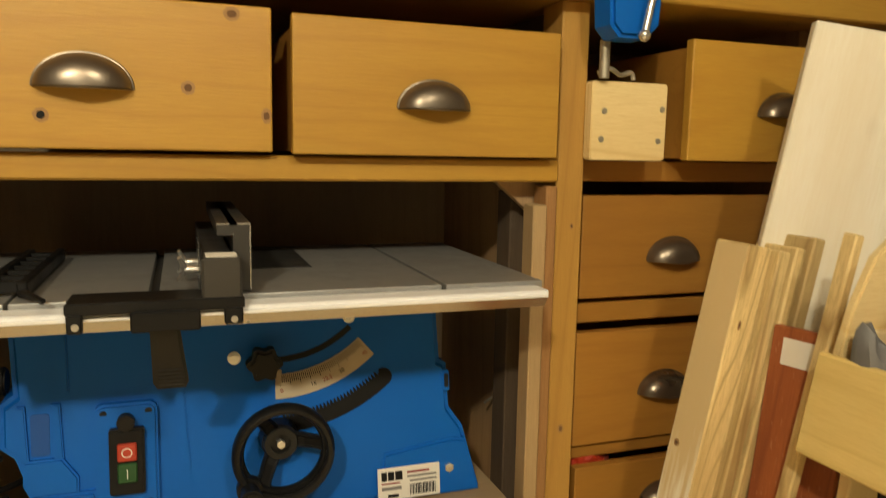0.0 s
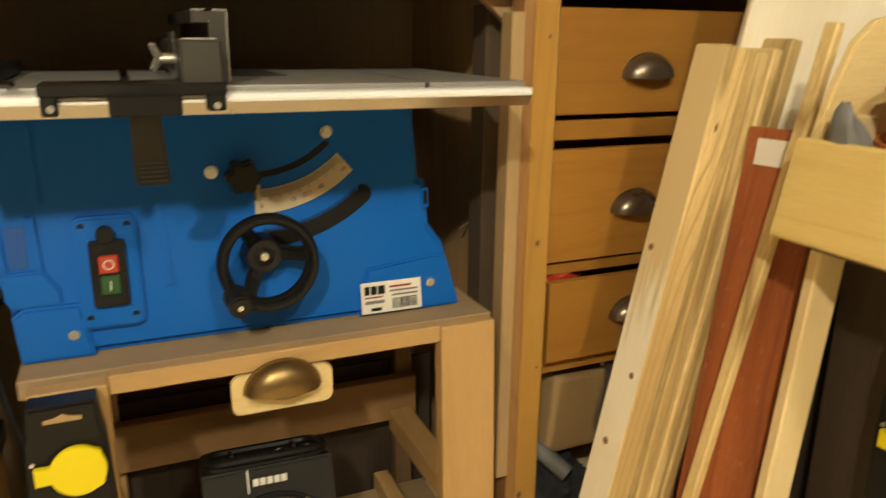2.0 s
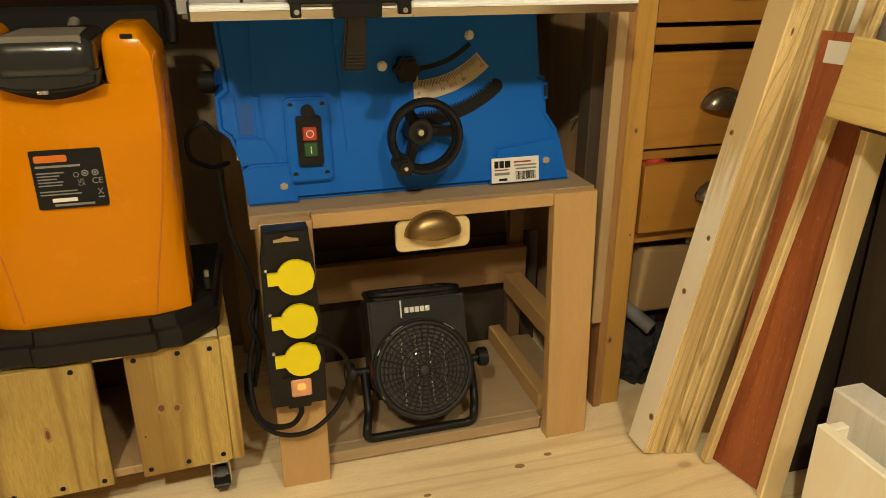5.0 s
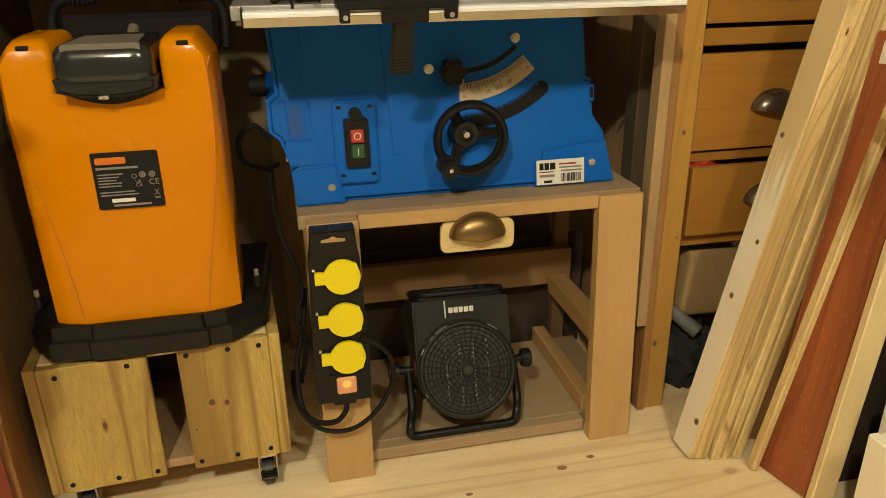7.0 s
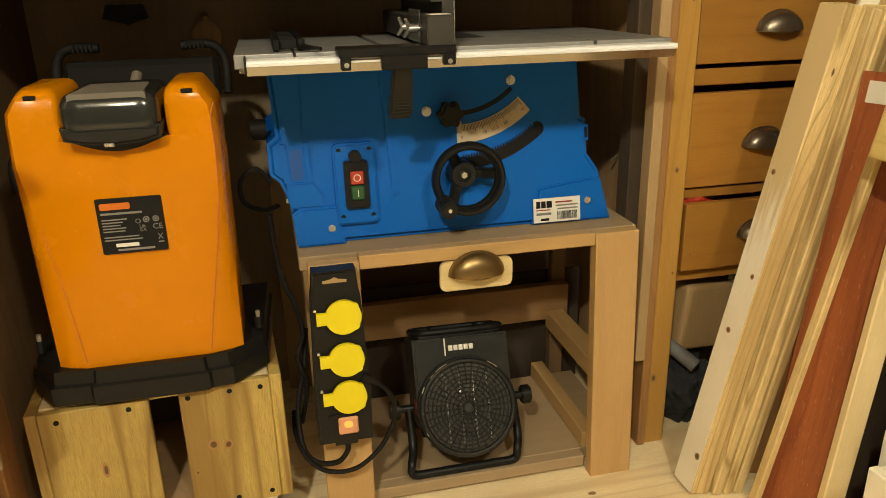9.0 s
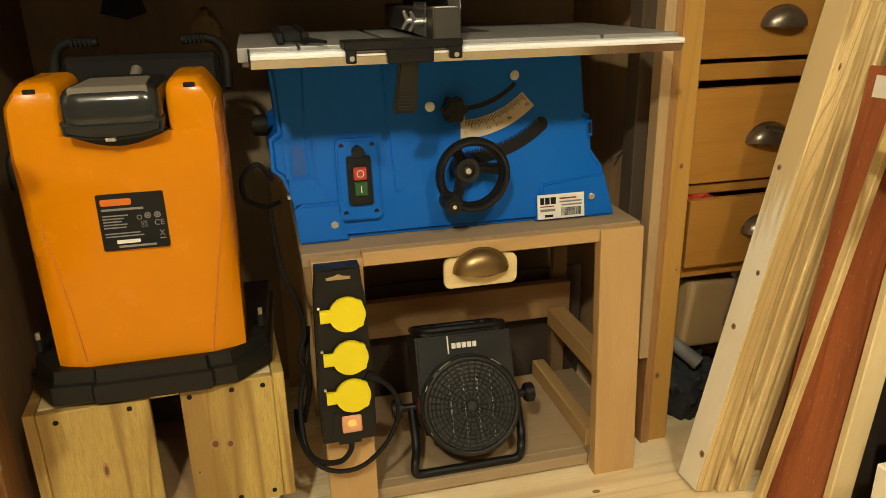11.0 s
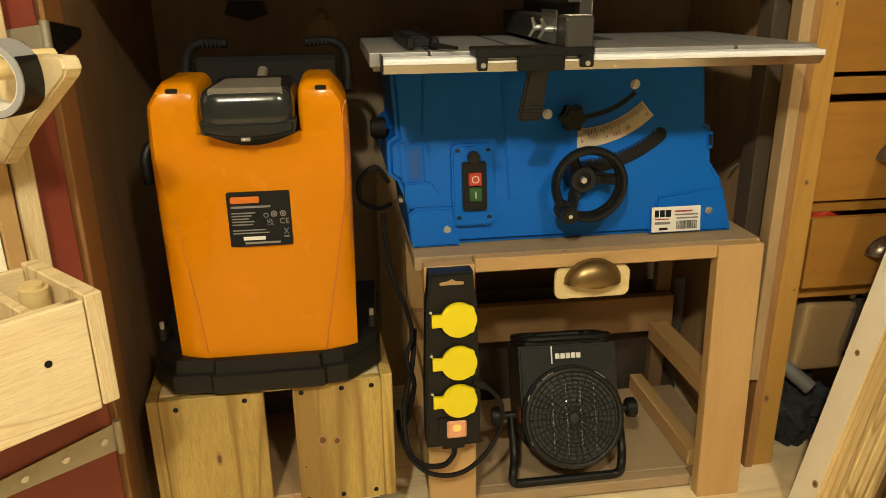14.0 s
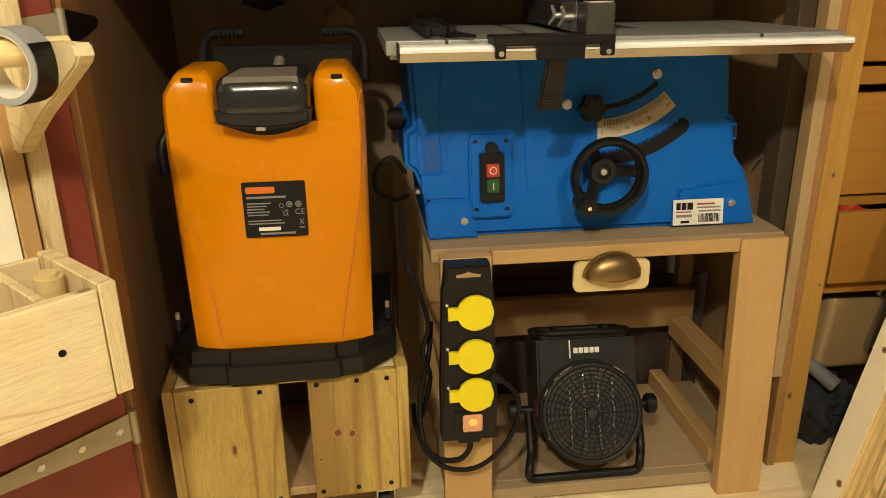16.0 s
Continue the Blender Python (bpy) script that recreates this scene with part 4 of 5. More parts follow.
def socket_strip(m, label):
    s = new("power_strip")
    s.matrix_basis = m
    tagged(s, label, "power strip", "power strips")
    # built about its own back: x across, z up, y = 0 at the back
    def sp(name, bm, mat, parent, label="", smooth=False):
        o = finish(name, bm, mat, label, smooth)
        o.parent = parent
        return o
    b = prism([(-0.052, 0.0), (-0.053, 0.10), (-0.046, 0.30), (-0.043, 0.315), (-0.040, 0.352), (-0.030, 0.352), (-0.0301, 0.3515), (0.030, 0.352), (0.040, 0.352), (0.043, 0.315), (0.046, 0.30), (0.053, 0.10), (0.052, 0.0)], -0.044, 0.0, 0.004)
    sp("housing", b, black_plastic, s, "", True)
    sp("foot_block", prism(rounded(-0.022, 0.022, -0.008, 0.02, 0.003), -0.04, -0.006, 0.002), black_plastic, s)
    # no real hole: a brown patch paints the shaded wood seen through the slot
    sp("hang_hole", prism([(-0.022, 0.330), (-0.022, 0.335), (-0.008, 0.337), (0.0, 0.341), (0.008, 0.337), (0.022, 0.335), (0.022, 0.330)], -0.0452, -0.043, 0), cardboard, s, "hanging slot painted like the shaded leg behind it")
    for k, cz in enumerate((0.262, 0.176, 0.098)):
        c = sp("socket_cap", prism(cap_outline(0.011, cz + 0.002, 0.0335), -0.056, -0.046, 0.0015), yellow_plastic, s, "yellow spring cap")
        sp("socket_ring", rod((0.006, -0.043, cz), (0.006, -0.0465, cz), 0.035, seg=32, r=0.001), rubber, s)
        sp("hinge_pin", rod((-0.040, -0.044, cz + 0.018), (-0.040, -0.049, cz + 0.018), 0.0028, seg=10), steel, s)
    sp("switch_frame", prism(rounded(-0.030, 0.032, 0.016, 0.064, 0.004), -0.047, -0.04, 0.001), black_plastic, s)
    sp("rocker", box(-0.014, 0.024, -0.053, -0.046, 0.022, 0.058, 0.003), rocker_plastic, s, "milky rocker switch tinted with its lamp's amber glow")
    sp("neon_lamp", prism(rounded(-0.003, 0.013, 0.037, 0.051, 0.006), -0.0536, -0.0522, 0), glow, s, "glowing amber lamp")
    return s


socket_strip(pose(-0.034, 1.086, 0.218, -3, 0, 0), "black three-way power strip with yellow caps on the cart leg")
cable = thing("strip_cable", (-0.03, 1.07, 0.15), "black rubber cable looping round the cart leg", "cable")
part("lead", tube([(-0.032, 1.055, 0.213), (-0.034, 1.050, 0.195), (-0.055, 1.052, 0.172), (-0.095, 1.072, 0.165), (-0.118, 1.105, 0.185), (-0.12, 1.14, 0.26), (-0.10, 1.16, 0.34), (-0.09, 1.2, 0.40)], 0.0055), rubber, cable, "", True)
part("lead", tube([(0.012, 1.052, 0.352), (0.028, 1.05, 0.342), (0.052, 1.055, 0.315), (0.066, 1.07, 0.275), (0.062, 1.075, 0.225), (0.030, 1.062, 0.180), (-0.02, 1.050, 0.152), (-0.075, 1.055, 0.152), (-0.112, 1.08, 0.172), (-0.13, 1.13, 0.20), (-0.13, 1.20, 0.21)], 0.0048), rubber, cable, "", True)
part("plug", rod((0.004, 1.052, 0.356), (0.030, 1.050, 0.340), 0.011, 0.0065, 14, r=0.001), rubber, cable, "", True)
side = thing("saw_cable", (-0.13, 1.30, 0.58), "black mains cable hanging behind the cart", "cable")
part("lead", tube([(-0.13, 1.24, 0.70), (-0.155, 1.22, 0.735), (-0.185, 1.23, 0.71), (-0.185, 1.26, 0.66), (-0.15, 1.30, 0.63), (-0.12, 1.36, 0.62)], 0.005), rubber, side, "", True)
part("lead", tube([(-0.14, 1.30, 0.62), (-0.13, 1.28, 0.50), (-0.105, 1.22, 0.44), (-0.098, 1.17, 0.40), (-0.112, 1.15, 0.36), (-0.098, 1.15, 0.30), (-0.115, 1.17, 0.2)], 0.005), rubber, side, "", True)

# ---- fan heater on the cart shelf ----
heater = thing("fan_heater", (0.23, 1.2, 0.036), "black dusty fan heater tilted back on its stand", "heater")
HM = pose(0.236, 1.142, 0.197, -23, 0, -2)


def hp(name, bm, mat, parent, label="", smooth=False):
    bmesh.ops.transform(bm, matrix=HM, verts=bm.verts)
    return part(name, bm, mat, parent, label, smooth)


shell = [(-0.106, 0.152), (-0.106, -0.02)] + [(0.108 * math.cos(radians(a)), 0.108 * math.sin(radians(a))) for a in range(190, 352, 9)] + [(0.106, -0.02), (0.106, 0.152)]
hp("housing", prism(shell, 0.012, 0.150, 0.005), dusty_black, heater, "", True)
hp("control_panel", prism(rounded(-0.100, 0.100, 0.010, 0.135, 0.018), 0.0, 0.010, 0.003, m=Matrix(((1, 0, 0, 0), (0, 0, 1, 0.006), (0, 1, 0, 0.153), (0, 0, 0, 1)))), black_plastic, heater, "", True)
lip_line = [(x, y, 0.166) for x, y in rounded(-0.098, 0.098, 0.014, 0.140, 0.030, 4)]
hp("panel_rim", tube(lip_line, 0.0075, 8, None, True, 1), black_plastic, heater, "", True)
for x in (-0.055, 0.05):
    k = rod((x, 0.07, 0.162), (x, 0.07, 0.167), 0.024, 0.022, 28, r=0.001)
    box(x - 0.004, x + 0.004, 0.05, 0.09, 0.167, 0.175, 0.002, k)
    hp("dial", k, black_plastic, heater, "", True)
hp("dial_mark", torus((0.05, 0.07, 0.1635), 0.031, 0.0009, "z", 30, 5), paper, heater)
hp("dial_mark", torus((0.0, 0.06, 0.1635), 0.010, 0.0009, "z", 20, 5), paper, heater)
for k, x in enumerate((-0.028, -0.0165, -0.005, 0.0065, 0.018)):
    hp("logo_bar", box(x, x + 0.0095, 0.0085, 0.0122, 0.122, 0.134, 0.001), paper, heater, "plain white logo block")
hp("scratch", box(-0.037, -0.034, 0.0095, 0.0122, 0.112, 0.15, 0.0005), paper, heater)
hp("front_ring", rod((0, -0.010, 0), (0, 0.013, 0), 0.109, seg=56, r=0.004), black_plastic, heater, "", True)
rim = torus((0, -0.011, 0), 0.100, 0.006, n=56, seg=10)
hp("grille_rim", rim, dusty_black, heater, "", True)
hp("element", rod((0, -0.0112, 0), (0, -0.0102, 0), 0.094, seg=48), dark_shadow_plastic, heater)
hp("warning_label", box(-0.1072, -0.1058, 0.028, 0.060, -0.012, 0.022, 0.0003), red_paint, heater, "small red warning label")
for x in (-0.045, -0.015, 0.015, 0.045):
    n = int(math.sqrt(0.084 ** 2 - x * x) / 0.0035)
    wire = [(x + (0.0024 if j % 2 else -0.0024) * (0.4 + abs(noise.noise(Vector((x * 50, j * 0.7, 1))))), -0.0135 + (0.002 if j % 3 else -0.001), j * 0.0035) for j in range(-n, n + 1)]
    coil = tube(wire, 0.0009, 5, None, False, 1)
    hp("heating_coil", coil, steel, heater, "bright coil wire")
for r in (0.014, 0.024, 0.034, 0.043, 0.052, 0.061, 0.070, 0.079, 0.088):
    hp("grille_ring", torus((0, -0.016, 0), r, 0.0012, n=44, seg=6), dusty_black, heater, "", True)
for k in range(36):
    a = 2 * math.pi * k / 36
    inner = 0.053 if k % 2 else 0.01
    hp("grille_spoke", rod((inner * math.cos(a), -0.0165, inner * math.sin(a)), (0.097 * math.cos(a), -0.0155, 0.097 * math.sin(a)), 0.0013, seg=6), dusty_black, heater)
for a0, a1, r in ((112, 128, 0.105), (131, 138, 0.1045), (48, 62, 0.106), (150, 157, 0.106), (222, 226, 0.100), (205, 209, 0.104)):
    arc = [(r * math.cos(radians(a0 + (a1 - a0) * k / 5)), -0.0145, r * math.sin(radians(a0 + (a1 - a0) * k / 5))) for k in range(6)]
    hp("scuff", tube(arc, 0.0012, 5), dull_steel, heater, "worn bright scuff on the rim")
for s in (-1, 1):
    kn = rod((s * 0.108, 0.07, 0.0), (s * 0.140, 0.07, 0.0), 0.009, seg=12)
    rod((s * 0.140, 0.07, 0.0), (s * 0.162, 0.07, 0.0), 0.022, seg=9, bm=kn, r=0.003)
    hp("clamp_knob", kn, black_plastic, heater, "", True)
p = [HM @ Vector((s * 0.120, 0.07, 0.0)) for s in (-1, 1)]
st = [p[0], p[0] + Vector((0, -0.04, -0.07)), Vector((0.108, 1.125, 0.075)), Vector((0.108, 1.108, 0.056)), Vector((0.120, 1.098, 0.0475)), Vector((0.16, 1.096, 0.047)), Vector((0.30, 1.090, 0.047)), Vector((0.335, 1.090, 0.0475)), Vector((0.347, 1.10, 0.056)), Vector((0.349, 1.12, 0.075)), p[1] + Vector((0, -0.04, -0.07)), p[1]]
st = [Vector((q.x, max(q.y, 1.135) if q.z < 0.1 else q.y, q.z)) for q in st]
part("stand", tube(st, 0.0095, 12), black_plastic, heater, "bent black tube stand", True)

# ---- thickness planer on its crate ----
crate = thing("rolling_crate", (-0.365, 1.2, 0), "rough pine crate on castors", "crate")
CM = Matrix.Translation((-0.365, 1.06, 0)) @ pose(0, 0, 0, 0, 0, 3.5) @ Matrix.Translation((0.365, -1.06, 0))


def cp(name, bm, mat, parent, label="", smooth=False):
    bmesh.ops.transform(bm, matrix=CM, verts=bm.verts)
    return part(name, bm, mat, parent, label, smooth)


fb = cp("front_board", box(-0.568, -0.384, 1.060, 1.078, 0.098, 0.364, 0.002), crate_wood, crate)
knot(fb, CM @ Vector((-0.474, 1.060, 0.232)), CM.to_3x3() @ Vector((0, -1, 0)), 0.017, 0.35)
fb = cp("front_board", box(-0.332, -0.168, 1.060, 1.078, 0.100, 0.368, 0.002), crate_wood, crate)
for x, z, r in ((-0.283, 0.245, 0.013), (-0.256, 0.240, 0.011), (-0.318, 0.19, 0.005)):
    knot(fb, CM @ Vector((x, 1.060, z)), CM.to_3x3() @ Vector((0, -1, 0)), r, 0.8)
cp("side_board", box(-0.588, -0.5685, 1.060, 1.40, 0.098, 0.366, 0.002), crate_wood, crate)
cp("side_board", box(-0.1675, -0.146, 1.060, 1.40, 0.100, 0.372, 0.002), crate_wood, crate)
cp("base_board", box(-0.5675, -0.1685, 1.0785, 1.40, 0.100, 0.118, 0.002), side_wood, crate)
cp("top_board", box(-0.5675, -0.1685, 1.0785, 1.22, 0.350, 0.366, 0.002), spruce_flat, crate)
cp("top_board", box(-0.5675, -0.1685, 1.225, 1.40, 0.350, 0.366, 0.002), spruce_flat, crate)
# back board coloured dark to deepen the shade inside the crate
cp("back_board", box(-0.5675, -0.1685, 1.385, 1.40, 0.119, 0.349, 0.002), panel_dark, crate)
for x, z in ((-0.538, 0.345), (-0.418, 0.349), (-0.316, 0.352), (-0.242, 0.353), (-0.186, 0.352), (-0.55, 0.115), (-0.47, 0.113), (-0.40, 0.112), (-0.318, 0.116), (-0.250, 0.117), (-0.186, 0.118)):
    cp("screw", rod((x, 1.064, z), (x, 1.0588, z), 0.0048, seg=12), ink, crate)
for x, y in ((-0.195, 1.11), (-0.54, 1.11), (-0.195, 1.36), (-0.54, 1.36)):
    c = cp("castor", box(x - 0.028, x + 0.028, y - 0.028, y + 0.028, 0.093, 0.098, 0.001), steel, crate, "zinc castor plate")
    fork = bmesh.new()
    box(x - 0.019, x - 0.016, y - 0.02, y + 0.022, 0.028, 0.092, 0.001, fork)
    box(x + 0.016, x + 0.019, y - 0.02, y + 0.022, 0.028, 0.092, 0.001, fork)
    box(x - 0.019, x + 0.019, y - 0.02, y + 0.022, 0.074, 0.092, 0.001, fork)
    cp("fork", fork, steel, c)
    cp("wheel", rod((x - 0.012, y, 0.030), (x + 0.012, y, 0.030), 0.030, seg=28, r=0.004), dark_shadow_plastic, c, "", True)
    cp("brake_pedal", box(x - 0.016, x + 0.016, y - 0.05, y - 0.018, 0.040, 0.046, 0.002), dusty_black, c)

planer = thing("thickness_planer", (-0.365, 1.2, 0.367), "orange and black thickness planer on a crate", "planer")
base = [(-0.535, 1.052), (-0.470, 1.047), (-0.465, 1.040), (-0.270, 1.040), (-0.265, 1.047), (-0.228, 1.052), (-0.165, 1.115), (-0.152, 1.38), (-0.590, 1.38), (-0.578, 1.115)]
secs = []
for z, off in ((0.3735, 0.004), (0.378, 0.0), (0.410, 0.0), (0.413, 0.006), (0.437, 0.008)):
    secs.append([(x + (off if x < -0.365 else -off), y + off, z) for x, y in base])
part("base", loft(secs), black_plastic, planer, "black plastic base")
YF = 1.053
rows = []
for z, xl, cl_, cr, xr, dy in ((0.437, -0.521, -0.472, -0.263, -0.207, 0.010), (0.52, -0.522, -0.480, -0.250, -0.206, 0.008), (0.62, -0.524, -0.490, -0.232, -0.204, 0.005), (0.72, -0.525, -0.502, -0.217, -0.203, 0.002), (0.80, -0.525, -0.513, -0.212, -0.202, 0.0), (0.838, -0.523, -0.512, -0.213, -0.202, 0.0)):
    rows.append([(xl, 1.22, z), (xl, YF + 0.03, z), (xl + 0.35 * (cl_ - xl), YF + 0.010 + dy, z), (cl_, YF + dy, z), (cr, YF + dy, z), (xr - 0.35 * (xr - cr), YF + 0.010 + dy, z), (xr, YF + 0.03, z), (xr, 1.22, z)])
cover = part("cover", loft(rows), orange_plastic, planer, "glossy orange side cover", True)


def shoulder(x0, x1, flip):
    """One raised lobe beside the motor housing."""
    own = []
    for z, a, b, y in ((0.838, 0.0, 0.0, 0.0), (0.868, 0.001, 0.0, 0.0), (0.884, 0.003, 0.0, 0.001), (0.901, 0.014, 0.001, 0.005), (0.910, 0.020, 0.004, 0.010), (0.916, 0.025, 0.009, 0.018), (0.919, 0.030, 0.016, 0.034)):
        prof = [(a, 1.22), (a, YF + 0.030 + y), (a + 0.004, YF + 0.010 + y), (a + 0.011, YF + y)]
        side = [(x1 - b - 0.010, YF + y), (x1 - b - 0.003, YF + 0.004 + y), (x1 - b, YF + 0.012 + y), (x1 - b, 1.22)]
        row = [(x0 + px, py, z) for px, py in prof] + [(px, py, z) for px, py in side]
        own.append([(x0 + x1 - px, py, pz) for px, py, pz in reversed(row)] if flip else row)
    return loft(own)


part("shoulder", shoulder(-0.523, -0.437, False), orange_plastic, cover, "", True)
part("shoulder", shoulder(-0.283, -0.202, True), orange_plastic, cover, "", True)
# scooped lip below the housing
lip = bmesh.new()
arc = [(-0.432 + 0.146 * k / 16, 0.838 - 0.020 * math.sin(math.pi * k / 16)) for k in range(17)]
prism([(x, z) for x, z in arc] + [(-0.286, 0.8385), (-0.432, 0.8385)], YF - 0.0012, YF + 0.02, 0, lip)
part("scoop", lip, black_plastic, cover, "dark gap under the motor housing")
for x in (-0.476, -0.245):
    part("socket_bolt", prism(rounded(x - 0.009, x + 0.009, 0.903, 0.910, 0.002), YF + 0.0045, YF + 0.03, 0.001), black_plastic, cover)
part("seam", tube([(-0.471, YF + 0.0085, 0.449), (-0.480, YF + 0.006, 0.56), (-0.497, YF + 0.0025, 0.70)], 0.0008, 5), orange_wire, cover)
part("seam", tube([(-0.2635, YF + 0.0090, 0.440), (-0.2500, YF + 0.0072, 0.520), (-0.2322, YF + 0.0045, 0.620), (-0.2172, YF + 0.0015, 0.720), (-0.2122, YF - 0.0003, 0.800), (-0.2125, YF - 0.0003, 0.862), (-0.2065, YF + 0.006, 0.885)], 0.0011, 6), orange_wire, cover)
caps = []
for y, d in ((-0.0350, 0.0265), (-0.0345, 0.021), (-0.0325, 0.013), (-0.029, 0.007), (-0.023, 0.0028), (-0.014, 0.0006), (0.0, 0.0), (0.145, 0.0)):
    caps.append([(x, YF + y - 0.10 * (0.88 - z) * (1 if y < 0.1 else 0), z) for x, z in rounded(-0.433 + d, -0.287 - d, 0.845 + d, 0.9125 - d, min(0.020, 0.5 * (0.0675 - 2 * d) - 0.0008), 6)])
motor = part("motor_housing", loft(caps), smoked_cap, planer, "dusty dark grey motor cap", True)
lid = [[(-0.416, 1.026, 0.899), (-0.303, 1.026, 0.899), (-0.303, 1.026, 0.9105), (-0.306, 1.026, 0.9132), (-0.413, 1.026, 0.9132), (-0.416, 1.026, 0.9105)],
       [(-0.410, 1.15, 0.892), (-0.308, 1.15, 0.892), (-0.309, 1.15, 0.911), (-0.314, 1.15, 0.9142), (-0.404, 1.15, 0.9142), (-0.409, 1.15, 0.911)]]
part("dusty_top", loft(lid), dust_grey, motor, "dusty grey top of the cap")
band = [(-0.433, 0.863), (-0.430, 0.843), (-0.40, 0.836), (-0.359, 0.833), (-0.318, 0.836), (-0.288, 0.843), (-0.285, 0.863)]
part("band", prism(band, YF - 0.038, YF + 0.02, 0.006, seg=3), dusty_black, motor, "", True)
# small bright piece added for the white flecks on the band
part("vent_slot", box(-0.372, -0.357, YF - 0.039, YF - 0.03, 0.832, 0.838, 0.001), steel, motor)
plate = part("rating_plate", prism(rounded(-0.410, -0.307, 0.646, 0.741, 0.003), YF - 0.0035, YF + 0.001, 0.0003, m=Matrix.Translation((0, 0.0025, 0))), ink, planer, "black rating label with orange and white print")
yp = YF - 0.0018
part("logo_block", prism(rounded(-0.404, -0.357, 0.722, 0.733, 0.003), yp, yp + 0.001, 0), orange_print, plate, "plain orange logo block")
for x0, x1, z in ((-0.404, -0.340, 0.7135), (-0.404, -0.365, 0.704), (-0.404, -0.372, 0.699), (-0.404, -0.376, 0.694), (-0.404, -0.368, 0.689), (-0.404, -0.370, 0.684), (-0.404, -0.350, 0.674), (-0.404, -0.345, 0.669), (-0.386, -0.328, 0.6505)):
    part("print_bar", box(x0, x1, yp, yp + 0.001, z, z + (0.0035 if z > 0.71 or z < 0.66 else 0.002), 0), grey_print, plate)
part("serial_bar", box(-0.388, -0.352, yp, yp + 0.001, 0.6575, 0.6635, 0), paper, plate)
for x, z in ((-0.335, 0.702), (-0.320, 0.702)):
    part("symbol", rod((x, yp + 0.0004, z), (x, yp - 0.0003, z), 0.0052, seg=18), grey_print, plate)
    part("symbol", torus((x, yp - 0.0004, z), 0.0028, 0.0006, n=14, seg=5), ink, plate)
part("symbol", torus((-0.348, yp, 0.700), 0.0036, 0.0006, n=16, seg=5), grey_print, plate)
text_on("CE", 0.0135, (-0.3185, yp, 0.6885), 0, grey_print, plate, "mark")
text_on("UK", 0.0075, (-0.3420, yp, 0.6905), 0, grey_print, plate, "mark")
text_on("CA", 0.0075, (-0.3420, yp, 0.6845), 0, grey_print, plate, "mark")
for tilt in (-35, 35):
    part("symbol", box(-0.0006, 0.0006, -0.0004, 0.0004, -0.006, 0.006, 0, m=pose(-0.3165, yp, 0.671, 0, tilt, 0)), grey_print, plate)
part("symbol", box(-0.321, -0.312, yp, yp + 0.001, 0.6605, 0.6625, 0), grey_print, plate)

# rear frame, handles and column behind the cover
part("rear_cover", box(-0.515, -0.242, 1.225, 1.42, 0.447, 0.86, 0.012), black_plastic, planer)
for s, x in ((-1, -0.475), (1, -0.232)):
    h = bmesh.new()
    tube([(x - 0.045 * s, 1.40, 0.955), (x + 0.012 * s, 1.40, 0.955), (x + 0.036 * s, 1.40, 0.925), (x + 0.036 * s, 1.38, 0.86)], 0.009, 10, h)
    for k in range(5):
        box(x - 0.034 * s - 0.003 + 0.008 * k * s, x - 0.034 * s + 0.001 + 0.008 * k * s, 1.386, 1.39, 0.949, 0.964, 0.0005, h)
    part("carry_handle", h, rubber, planer, "", True)
part("cross_frame", box(-0.50, -0.21, 1.385, 1.44, 0.85, 0.93, 0.01), rubber, planer)
part("column", rod((-0.372, 1.25, 0.846), (-0.358, 1.34, 0.908), 0.010, seg=14), dull_steel, planer, "dull steel column", True)
for x in (-0.562, -0.178):
    part("clip_post", rod((x, 1.135, 0.445), (x, 1.135, 0.468), 0.007, seg=12), black_plastic, planer)
    bt = rod((x, 1.135, 0.468), (x, 1.135, 0.480), 0.0045, seg=6)
    part("clip_bolt", bt, dull_steel, planer)
part("side_lever", tube([(-0.53, 1.24, 0.80), (-0.56, 1.24, 0.79), (-0.572, 1.23, 0.765), (-0.57, 1.225, 0.72)], 0.010, 10), black_plastic, planer, "", True)

# round wooden offcut hanging on the back panel
disc = rod((-0.245, 1.722, 0.955), (-0.245, 1.70, 0.955), 0.034, seg=36, r=0.003)
rod((-0.245, 1.716, 0.985), (-0.245, 1.706, 1.004), 0.009, seg=10, bm=disc)
single("wooden_disc", disc, side_wood, "round brown wooden offcut on the dark back panel", "offcut", smooth=True)
single("dark_clamp", prism([(-0.47, 1.0), (-0.46, 1.03), (-0.38, 1.03), (-0.37, 1.0), (-0.415, 0.985)], 1.70, 1.721, 0.004), dusty_black, "dark steel clamp hanging on the back panel", "clamp")

# added board: its tan imitates light falling through the gap onto the back panel
single("offcut_board", box(-0.135, -0.06, 1.62, 1.64, 0.0, 0.62, 0.002, m=Matrix.Translation((0, 0.05, 0))), side_wood, "added tan board standing in for a lit patch of the back panel", "board")

# ---- open red cupboard door with its racks ----
DM = Matrix(((-0.741, 0.671, 0, -0.652), (-0.671, -0.741, 0, 1.013), (0, 0, 1, 0), (0, 0, 0, 1)))
door = new("cupboard_door")
door.matrix_basis = Matrix.Translation((0.015, 0, 0)) @ DM
tagged(door, "open red painted cupboard door with pale battens inside", "door")


def local(name, bm, mat, parent, label="", smooth=False):
    o = finish(name, bm, mat, label, smooth)
    o.parent = parent
    return o


local("door_leaf", box(0.0, 0.52, -0.03, 0.0, 0.06, 1.36, 0.002), red_paint, door, "worn red painted leaf")
local("batten", box(0.049, 0.078, 0.001, 0.016, 0.60, 1.34, 0.002), spruce_up, door, "pale pine batten")
local("batten", box(0.082, 0.108, 0.001, 0.012, 0.60, 1.34, 0.002), beech_up, door, "tan pine batten")
